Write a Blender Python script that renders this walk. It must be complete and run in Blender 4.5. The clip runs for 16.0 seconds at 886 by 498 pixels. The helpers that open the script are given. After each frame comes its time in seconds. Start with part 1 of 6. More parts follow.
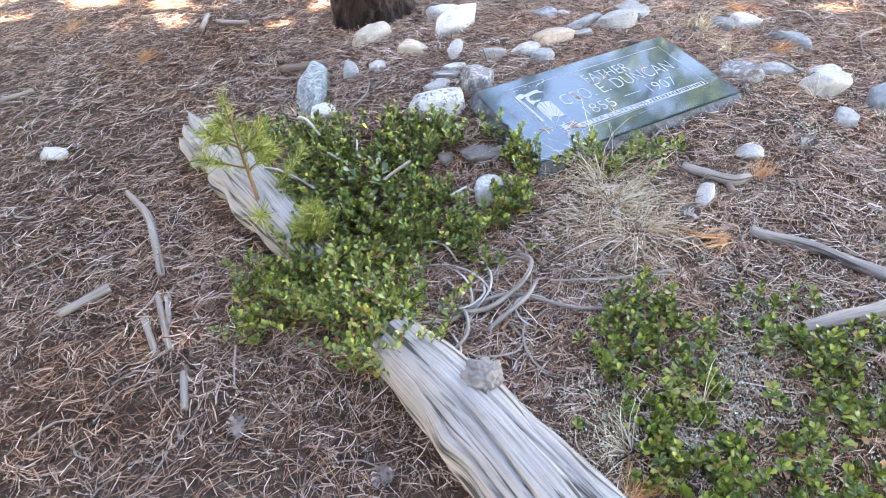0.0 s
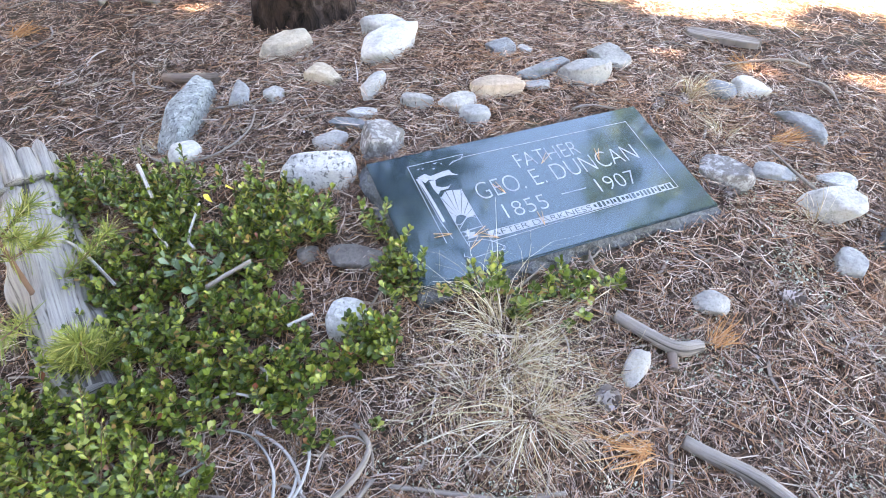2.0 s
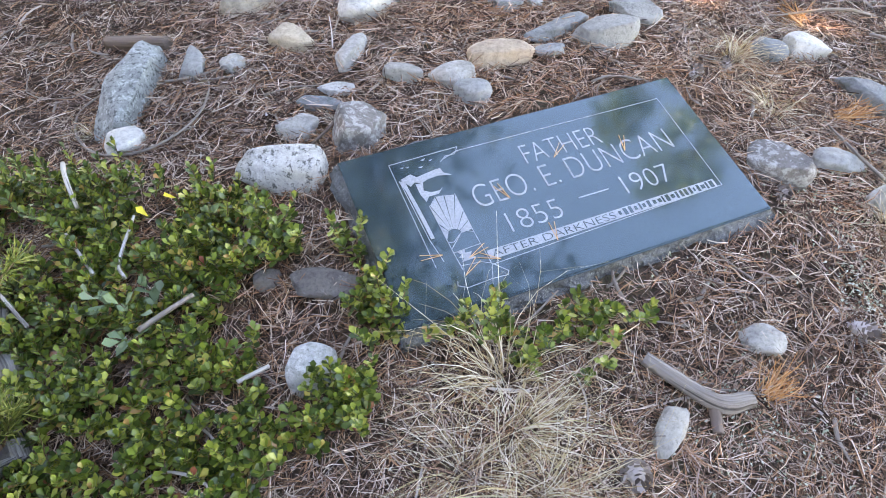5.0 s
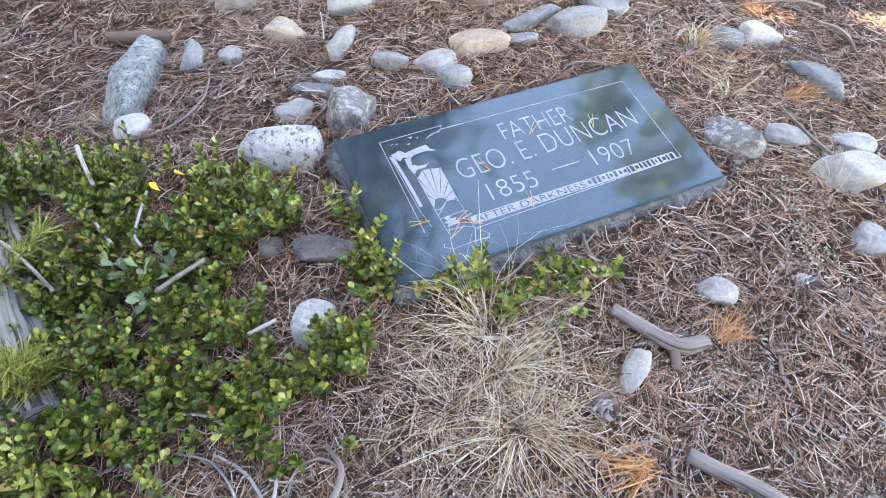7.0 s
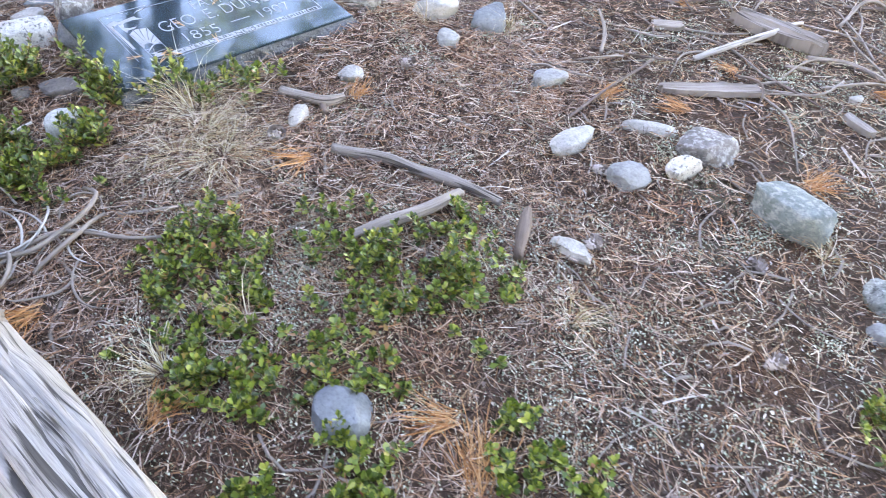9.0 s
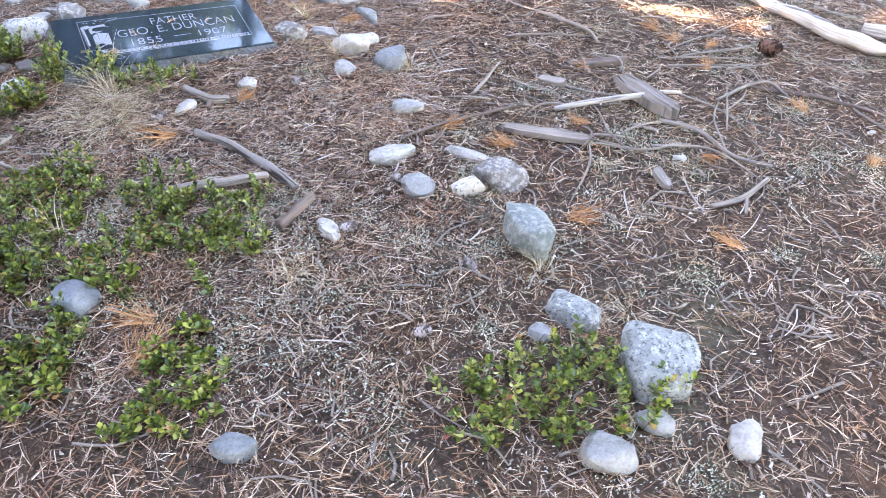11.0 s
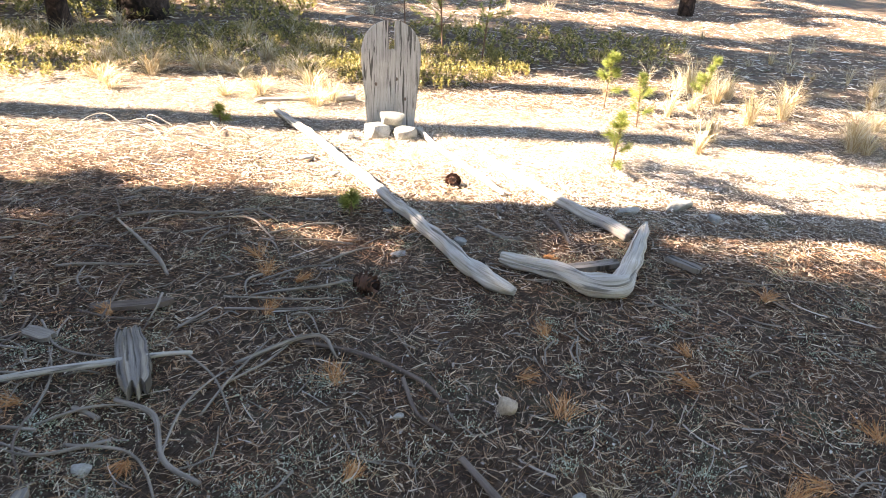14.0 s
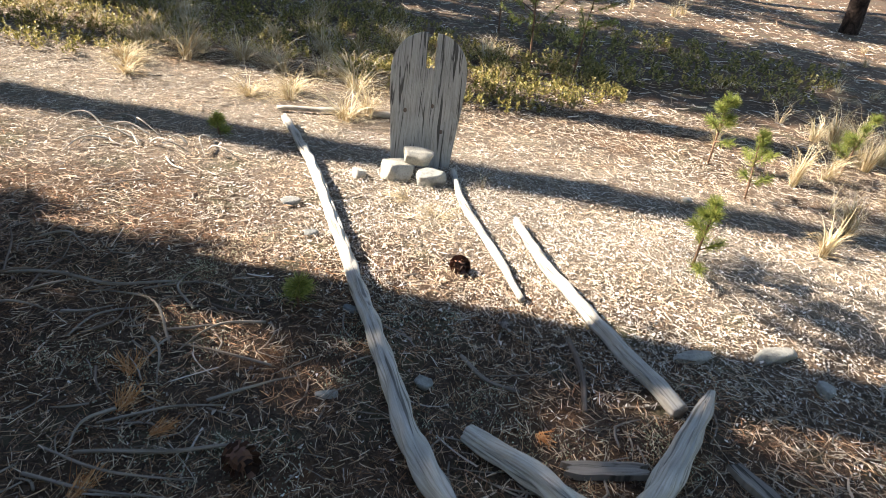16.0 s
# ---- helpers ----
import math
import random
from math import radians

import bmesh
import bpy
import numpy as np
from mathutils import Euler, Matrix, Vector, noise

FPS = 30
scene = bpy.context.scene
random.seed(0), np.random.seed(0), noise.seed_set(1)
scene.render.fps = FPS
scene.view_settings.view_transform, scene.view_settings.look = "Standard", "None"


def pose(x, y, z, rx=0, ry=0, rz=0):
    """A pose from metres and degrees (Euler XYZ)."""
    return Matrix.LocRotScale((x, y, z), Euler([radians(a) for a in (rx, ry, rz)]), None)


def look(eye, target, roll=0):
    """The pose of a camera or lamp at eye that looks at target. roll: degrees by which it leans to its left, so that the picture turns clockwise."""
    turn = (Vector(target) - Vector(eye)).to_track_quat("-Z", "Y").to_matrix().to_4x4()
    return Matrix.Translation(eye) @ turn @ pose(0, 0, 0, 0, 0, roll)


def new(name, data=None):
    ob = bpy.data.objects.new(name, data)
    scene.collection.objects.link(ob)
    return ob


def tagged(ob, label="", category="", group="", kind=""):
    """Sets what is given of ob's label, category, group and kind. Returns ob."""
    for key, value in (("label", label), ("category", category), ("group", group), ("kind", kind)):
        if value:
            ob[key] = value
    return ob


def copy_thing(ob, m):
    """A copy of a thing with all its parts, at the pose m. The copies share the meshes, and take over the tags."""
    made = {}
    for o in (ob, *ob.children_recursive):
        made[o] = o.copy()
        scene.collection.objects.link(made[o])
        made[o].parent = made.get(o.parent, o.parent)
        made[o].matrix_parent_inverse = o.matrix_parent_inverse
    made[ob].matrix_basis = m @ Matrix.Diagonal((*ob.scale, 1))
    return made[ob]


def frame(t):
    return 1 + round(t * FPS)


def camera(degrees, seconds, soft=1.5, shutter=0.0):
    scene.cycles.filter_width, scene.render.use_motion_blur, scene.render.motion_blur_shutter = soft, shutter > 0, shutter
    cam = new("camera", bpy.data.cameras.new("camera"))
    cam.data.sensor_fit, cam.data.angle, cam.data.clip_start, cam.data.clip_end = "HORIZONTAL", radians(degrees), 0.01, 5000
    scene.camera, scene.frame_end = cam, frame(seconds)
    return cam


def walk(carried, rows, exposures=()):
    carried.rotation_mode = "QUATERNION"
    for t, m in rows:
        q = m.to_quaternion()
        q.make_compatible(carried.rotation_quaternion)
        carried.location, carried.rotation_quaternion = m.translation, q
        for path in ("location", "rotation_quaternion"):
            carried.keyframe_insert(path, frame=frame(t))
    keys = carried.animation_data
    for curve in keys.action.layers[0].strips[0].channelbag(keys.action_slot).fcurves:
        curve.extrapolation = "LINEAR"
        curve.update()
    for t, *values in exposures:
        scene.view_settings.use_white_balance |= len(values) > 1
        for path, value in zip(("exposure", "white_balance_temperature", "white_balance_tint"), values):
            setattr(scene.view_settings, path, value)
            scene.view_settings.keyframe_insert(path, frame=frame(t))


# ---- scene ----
cam = camera(68.0, 16.0, soft=0.5, shutter=0.14)
PATH = [
    (0, (-1.401, 1.404, 1.14), (-1.857, 2.839, -0.177), -6.3),
    (0.5, (-1.338, 1.616, 1.132), (-1.798, 3.044, -0.191), -5.6),
    (1, (-1.249, 1.794, 1.134), (-1.714, 3.198, -0.211), -1.9),
    (1.5, (-1.218, 1.911, 1.108), (-1.691, 3.277, -0.274), -0.3),
    (2, (-1.258, 2.078, 1.098), (-1.711, 3.421, -0.313), 0.1),
    (2.5, (-1.274, 2.212, 1.067), (-1.704, 3.541, -0.364), 0.4),
    (3, (-1.281, 2.222, 1.06), (-1.701, 3.534, -0.391), 0.3),
    (3.2, (-1.293, 2.228, 1.054), (-1.721, 3.523, -0.408), 0.5),
    (5.3, (-1.324, 2.383, 1.018), (-1.75, 3.567, -0.537), -1.3),
    (5.5, (-1.321, 2.377, 1.018), (-1.736, 3.564, -0.537), -1.0),
    (6, (-1.315, 2.366, 1.026), (-1.72, 3.552, -0.532), -0.9),
    (6.5, (-1.311, 2.353, 1.031), (-1.708, 3.541, -0.528), -0.7),
    (7, (-1.288, 2.253, 1.069), (-1.672, 3.461, -0.478), -0.6),
    (7.5, (-1.214, 2.043, 1.089), (-1.575, 3.297, -0.426), -0.3),
    (8, (-1.163, 1.837, 1.064), (-1.38, 3.193, -0.39), 0.4),
    (8.5, (-1.053, 1.633, 1.067), (-1.042, 3.002, -0.391), 2.3),
    (9, (-0.848, 1.415, 1.061), (-0.751, 2.814, -0.365), 2.7),
    (9.2, (-0.75, 1.344, 1.065), (-0.646, 2.741, -0.362), 2.7),
    (11.3, (0.255, 1.116, 1.161), (-0.06, 2.659, -0.073), 2.3),
    (11.5, (0.378, 1.146, 1.167), (0.062, 2.725, -0.019), 2.4),
    (12, (0.677, 1.222, 1.176), (0.379, 2.876, 0.092), 3.3),
    (12.5, (0.894, 1.422, 1.176), (0.66, 3.106, 0.123), 4.1),
    (13, (1.063, 1.606, 1.204), (0.903, 3.348, 0.235), 4.2),
    (13.5, (1.261, 1.81, 1.222), (1.076, 3.581, 0.311), 3.9),
    (14, (1.444, 2.079, 1.22), (1.197, 3.844, 0.312), 3.9),
    (14.5, (1.539, 2.373, 1.234), (1.29, 4.13, 0.312), 4.3),
    (15, (1.633, 2.637, 1.263), (1.305, 4.364, 0.308), 4.4),
    (15.5, (1.668, 2.874, 1.274), (1.186, 4.545, 0.287), 5.8),
    (16, (1.627, 3.138, 1.292), (1.088, 4.788, 0.299), 7.4),
]
walk(cam, [(t, look(eye, target, roll)) for t, eye, target, roll in PATH],
     [(0, 5.45, 8100, 28), (2.5, 5.35, 8200, 28), (5, 5.1, 8400, 28), (9, 5.45, 8200, 30), (11.5, 5.35, 8100, 31), (12.5, 4.72, 8200, 28), (13.5, 3.7, 8000, 21), (14.1, 3.4, 7600, 18), (14.6, 3.0, 7300, 15), (15.4, 2.6, 7000, 12), (16, 2.25, 6900, 12)])

# ---------------------------------------------------------------- light
SUN_AZ = radians(192.0)      # where the sun stands, from +x towards +y
SUN_EL = radians(34.0)
world = bpy.data.worlds.new("sky")
scene.world = world
world.use_nodes = True
wn = world.node_tree.nodes
sky = wn.new("ShaderNodeTexSky")
sky.sky_type = "NISHITA"
sky.sun_disc = False
sky.sun_elevation = SUN_EL
sky.sun_rotation = math.pi / 2 - SUN_AZ
sky.air_density, sky.dust_density, sky.ozone_density = 1.0, 0.3, 2.0
wn["Background"].inputs["Strength"].default_value = 0.075
world.node_tree.links.new(sky.outputs["Color"], wn["Background"].inputs["Color"])
sun = new("sun", bpy.data.lights.new("sun", "SUN"))
sun.data.energy, sun.data.angle, sun.data.color = 5.0, radians(0.55), (1.0, 0.93, 0.82)
to_sun = Vector((math.cos(SUN_AZ) * math.cos(SUN_EL), math.sin(SUN_AZ) * math.cos(SUN_EL), math.sin(SUN_EL)))
sun.matrix_world = Matrix.Translation((0, 0, 20)) @ to_sun.to_track_quat("Z", "Y").to_matrix().to_4x4()

rng = np.random.default_rng(7)
rnd = random.Random(11)


# ---------------------------------------------------------------- materials
def material(name, build, rough=0.85, spec=0.3):
    m = bpy.data.materials.new(name)
    m.use_nodes = True
    nt = m.node_tree
    bsdf = nt.nodes["Principled BSDF"]
    bsdf.inputs["Roughness"].default_value = rough
    bsdf.inputs["Specular IOR Level"].default_value = spec
    build(nt, bsdf)
    return m


def node(nt, kind, **values):
    n = nt.nodes.new(kind)
    for key, value in values.items():
        n.inputs[key.replace("_", " ")].default_value = value
    return n


def coords(nt, source="Object", scale=(1, 1, 1)):
    tc = nt.nodes.new("ShaderNodeTexCoord")
    mp = nt.nodes.new("ShaderNodeMapping")
    mp.inputs["Scale"].default_value = scale
    nt.links.new(tc.outputs[source], mp.inputs["Vector"])
    return mp.outputs["Vector"]


def ramp(nt, fac, stops, interpolation="LINEAR"):
    r = nt.nodes.new("ShaderNodeValToRGB")
    r.color_ramp.interpolation = interpolation
    while len(r.color_ramp.elements) < len(stops):
        r.color_ramp.elements.new(0.5)
    for e, (p, c) in zip(r.color_ramp.elements, stops):
        e.position, e.color = p, (*c, 1)
    nt.links.new(fac, r.inputs["Fac"])
    return r.outputs["Color"]


def noise_tex(nt, vector, scale, detail=4.0, rough=0.6, distortion=0.0):
    n = node(nt, "ShaderNodeTexNoise", Scale=scale, Detail=detail, Roughness=rough, Distortion=distortion)
    nt.links.new(vector, n.inputs["Vector"])
    return n.outputs["Fac"]


def mix(nt, fac, a, b, mode="MIX"):
    n = nt.nodes.new("ShaderNodeMix")
    n.data_type, n.blend_type = "RGBA", mode
    for socket, value in ((n.inputs[0], fac), (n.inputs[6], a), (n.inputs[7], b)):
        if hasattr(value, "is_linked"):
            nt.links.new(value, socket)
        else:
            socket.default_value = value if isinstance(value, float) else (*value, 1)
    return n.outputs[2]


def bump(nt, bsdf, height, strength=0.4, distance=0.01):
    b = node(nt, "ShaderNodeBump", Strength=strength, Distance=distance)
    nt.links.new(height, b.inputs["Height"])
    nt.links.new(b.outputs["Normal"], bsdf.inputs["Normal"])


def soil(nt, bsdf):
    """Dark crumbly humus; bleached sandy clearing with the sun's glare painted into its colour."""
    v = coords(nt)
    fine = noise_tex(nt, v, 60, 6, 0.75)
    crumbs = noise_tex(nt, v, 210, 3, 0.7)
    base = ramp(nt, fine, [(0.32, (0.014, 0.010, 0.008)), (0.50, (0.062, 0.043, 0.032)), (0.72, (0.20, 0.15, 0.115))])
    tone = ramp(nt, noise_tex(nt, v, 3.2, 6, 0.65), [(0.34, (0.12, 0.12, 0.07)), (0.46, (0.075, 0.05, 0.034)), (0.56, (0.10, 0.063, 0.038)), (0.70, (0.19, 0.085, 0.036))])
    c = mix(nt, 0.55, base, tone)
    # pale sandy band, lightened further so strong sunlight sits in the colour
    sunlit_sand = ramp(nt, crumbs, [(0.32, (0.05, 0.036, 0.026)), (0.5, (0.20, 0.165, 0.13)), (0.72, (0.50, 0.45, 0.38))])
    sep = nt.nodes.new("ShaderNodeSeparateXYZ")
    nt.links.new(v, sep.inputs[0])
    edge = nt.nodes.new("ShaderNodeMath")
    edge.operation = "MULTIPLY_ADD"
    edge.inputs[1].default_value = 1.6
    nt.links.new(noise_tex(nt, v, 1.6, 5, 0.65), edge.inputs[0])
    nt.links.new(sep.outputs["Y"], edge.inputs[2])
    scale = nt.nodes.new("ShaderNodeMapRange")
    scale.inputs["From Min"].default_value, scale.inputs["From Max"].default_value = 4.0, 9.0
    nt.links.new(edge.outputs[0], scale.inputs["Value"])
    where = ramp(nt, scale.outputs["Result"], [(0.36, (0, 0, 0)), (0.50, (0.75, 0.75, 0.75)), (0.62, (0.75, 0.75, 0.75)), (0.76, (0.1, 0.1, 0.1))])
    nt.links.new(mix(nt, where, c, sunlit_sand), bsdf.inputs["Base Color"])
    bump(nt, bsdf, fine, 0.9, 0.012)


def by_island(*stops, cool=(0.74, 0.72, 0.71), warm=(1.0, 0.74, 0.50), size=1.7):
    def build(nt, bsdf):
        geo = nt.nodes.new("ShaderNodeNewGeometry")
        c = ramp(nt, geo.outputs["Random Per Island"], list(stops))
        patch = noise_tex(nt, coords(nt), size, 5)
        c = mix(nt, 0.6, c, ramp(nt, patch, [(0.35, cool), (0.5, (0.97, 0.95, 0.93)), (0.65, warm)]), "MULTIPLY")
        nt.links.new(c, bsdf.inputs["Base Color"])
    return build


def leaf_look(*stops, translucent=0.25):
    def build(nt, bsdf):
        geo = nt.nodes.new("ShaderNodeNewGeometry")
        c = ramp(nt, geo.outputs["Random Per Island"], list(stops))
        nt.links.new(c, bsdf.inputs["Base Color"])
        t = nt.nodes.new("ShaderNodeBsdfTranslucent")
        nt.links.new(c, t.inputs["Color"])
        ms = nt.nodes.new("ShaderNodeMixShader")
        ms.inputs["Fac"].default_value = translucent
        nt.links.new(bsdf.outputs[0], ms.inputs[1])
        nt.links.new(t.outputs[0], ms.inputs[2])
        nt.links.new(ms.outputs[0], nt.nodes["Material Output"].inputs["Surface"])
    return build


def weathered(light, dark, crack=0.5, slits=0.38):
    """Grey wood, its grain along u."""
    def build(nt, bsdf):
        grain = noise_tex(nt, coords(nt, "UV", (5, 170, 1)), 1.0, 6, 0.7, 0.5)
        lines = noise_tex(nt, coords(nt, "UV", (2.4, 48, 1)), 1.0, 4, 0.55, 0.9)
        blot = noise_tex(nt, coords(nt, "Object"), 9.0, 4)
        c = ramp(nt, grain, [(0.3, dark), (0.46, tuple(0.6 * a + 0.4 * b for a, b in zip(light, dark))), (0.72, light)])
        c = mix(nt, 0.4, c, ramp(nt, blot, [(0.3, (0.45, 0.42, 0.40)), (0.7, (1.0, 0.98, 0.94))]), "MULTIPLY")
        slit = ramp(nt, lines, [(slits, (0.04, 0.033, 0.028)), (slits + 0.045, (1, 1, 1))])
        c = mix(nt, crack, c, slit, "MULTIPLY")
        nt.links.new(c, bsdf.inputs["Base Color"])
        bump(nt, bsdf, grain, 0.7, 0.006)
    return build


def rock(base, spots, lichen=(0.62, 0.63, 0.58), cover=0.3, specks=0.63, grain=130):
    def build(nt, bsdf):
        v = coords(nt)
        info = nt.nodes.new("ShaderNodeObjectInfo")
        big = noise_tex(nt, v, 14, 5, 0.65)
        fine = noise_tex(nt, v, grain, 5, 0.75)
        blot = noise_tex(nt, v, 55, 6, 0.78, 0.3)
        c = ramp(nt, big, [(0.3, tuple(0.6 * b for b in base)), (0.52, base), (0.75, tuple(min(0.85, 1.2 * b) for b in base))])
        c = mix(nt, 0.6, c, ramp(nt, fine, [(0.32, (0.38, 0.38, 0.38)), (0.5, (0.85, 0.85, 0.85)), (0.68, (1, 1, 1))]), "MULTIPLY")
        edge = 0.62 - 0.25 * cover
        c = mix(nt, ramp(nt, blot, [(edge, (0, 0, 0)), (edge + 0.07, (1, 1, 1))]), c, mix(nt, 0.5, lichen, ramp(nt, fine, [(0.35, tuple(0.5 * x for x in lichen)), (0.6, lichen)])))
        dots = noise_tex(nt, v, 95, 6, 0.75, 0.2)
        c = mix(nt, ramp(nt, dots, [(specks, (0, 0, 0)), (specks + 0.05, (0.9, 0.9, 0.9))]), c, spots)
        hue = ramp(nt, info.outputs["Random"], [(0, (0.86, 0.87, 0.87)), (0.5, (0.97, 0.97, 0.95)), (1, (1.0, 0.96, 0.89))])
        nt.links.new(mix(nt, 1.0, c, hue, "MULTIPLY"), bsdf.inputs["Base Color"])
        bump(nt, bsdf, fine, 0.9, 0.008)
    return build


def bark_look(nt, bsdf):
    v = coords(nt, "UV", (9, 22, 1))
    n = noise_tex(nt, v, 1.0, 6, 0.65, 1.2)
    c = ramp(nt, n, [(0.35, (0.010, 0.008, 0.007)), (0.55, (0.042, 0.029, 0.024)), (0.75, (0.11, 0.085, 0.072))])
    nt.links.new(c, bsdf.inputs["Base Color"])
    bump(nt, bsdf, n, 1.0, 0.02)


def granite(polished):
    def build(nt, bsdf):
        v = coords(nt)
        a = noise_tex(nt, v, 900, 2, 0.9)
        b = noise_tex(nt, v, 30, 4)
        stops = [(0.40, (0.004, 0.008, 0.011)), (0.54, (0.017, 0.034, 0.044)), (0.68, (0.075, 0.12, 0.14))]
        if not polished:
            stops = [(0.36, (0.03, 0.035, 0.038)), (0.5, (0.09, 0.10, 0.105)), (0.68, (0.26, 0.27, 0.27))]
        c = ramp(nt, a, stops)
        if not polished:
            c = mix(nt, 0.5, c, ramp(nt, b, [(0.35, (0.45, 0.45, 0.46)), (0.65, (1, 0.97, 0.92))]), "MULTIPLY")
        nt.links.new(c, bsdf.inputs["Base Color"])
        dust = noise_tex(nt, v, 9, 5)
        if polished:
            rr = nt.nodes.new("ShaderNodeMapRange")
            rr.inputs["To Min"].default_value, rr.inputs["To Max"].default_value = 0.03, 0.12
            bsdf.inputs["Coat Weight"].default_value, bsdf.inputs["Coat IOR"].default_value, bsdf.inputs["Coat Roughness"].default_value = 0.25, 1.6, 0.03
            bsdf.inputs["Specular Tint"].default_value = (0.72, 1.0, 0.98, 1)
            nt.links.new(dust, rr.inputs["Value"])
            nt.links.new(rr.outputs["Result"], bsdf.inputs["Roughness"])
        else:
            bump(nt, bsdf, b, 1.0, 0.03)
    return build


def plain(color, vary=0.3, scale=40):
    def build(nt, bsdf):
        n = noise_tex(nt, coords(nt), scale, 4)
        c = ramp(nt, n, [(0.3, tuple(x * (1 - vary) for x in color)), (0.7, color)])
        nt.links.new(c, bsdf.inputs["Base Color"])
    return build


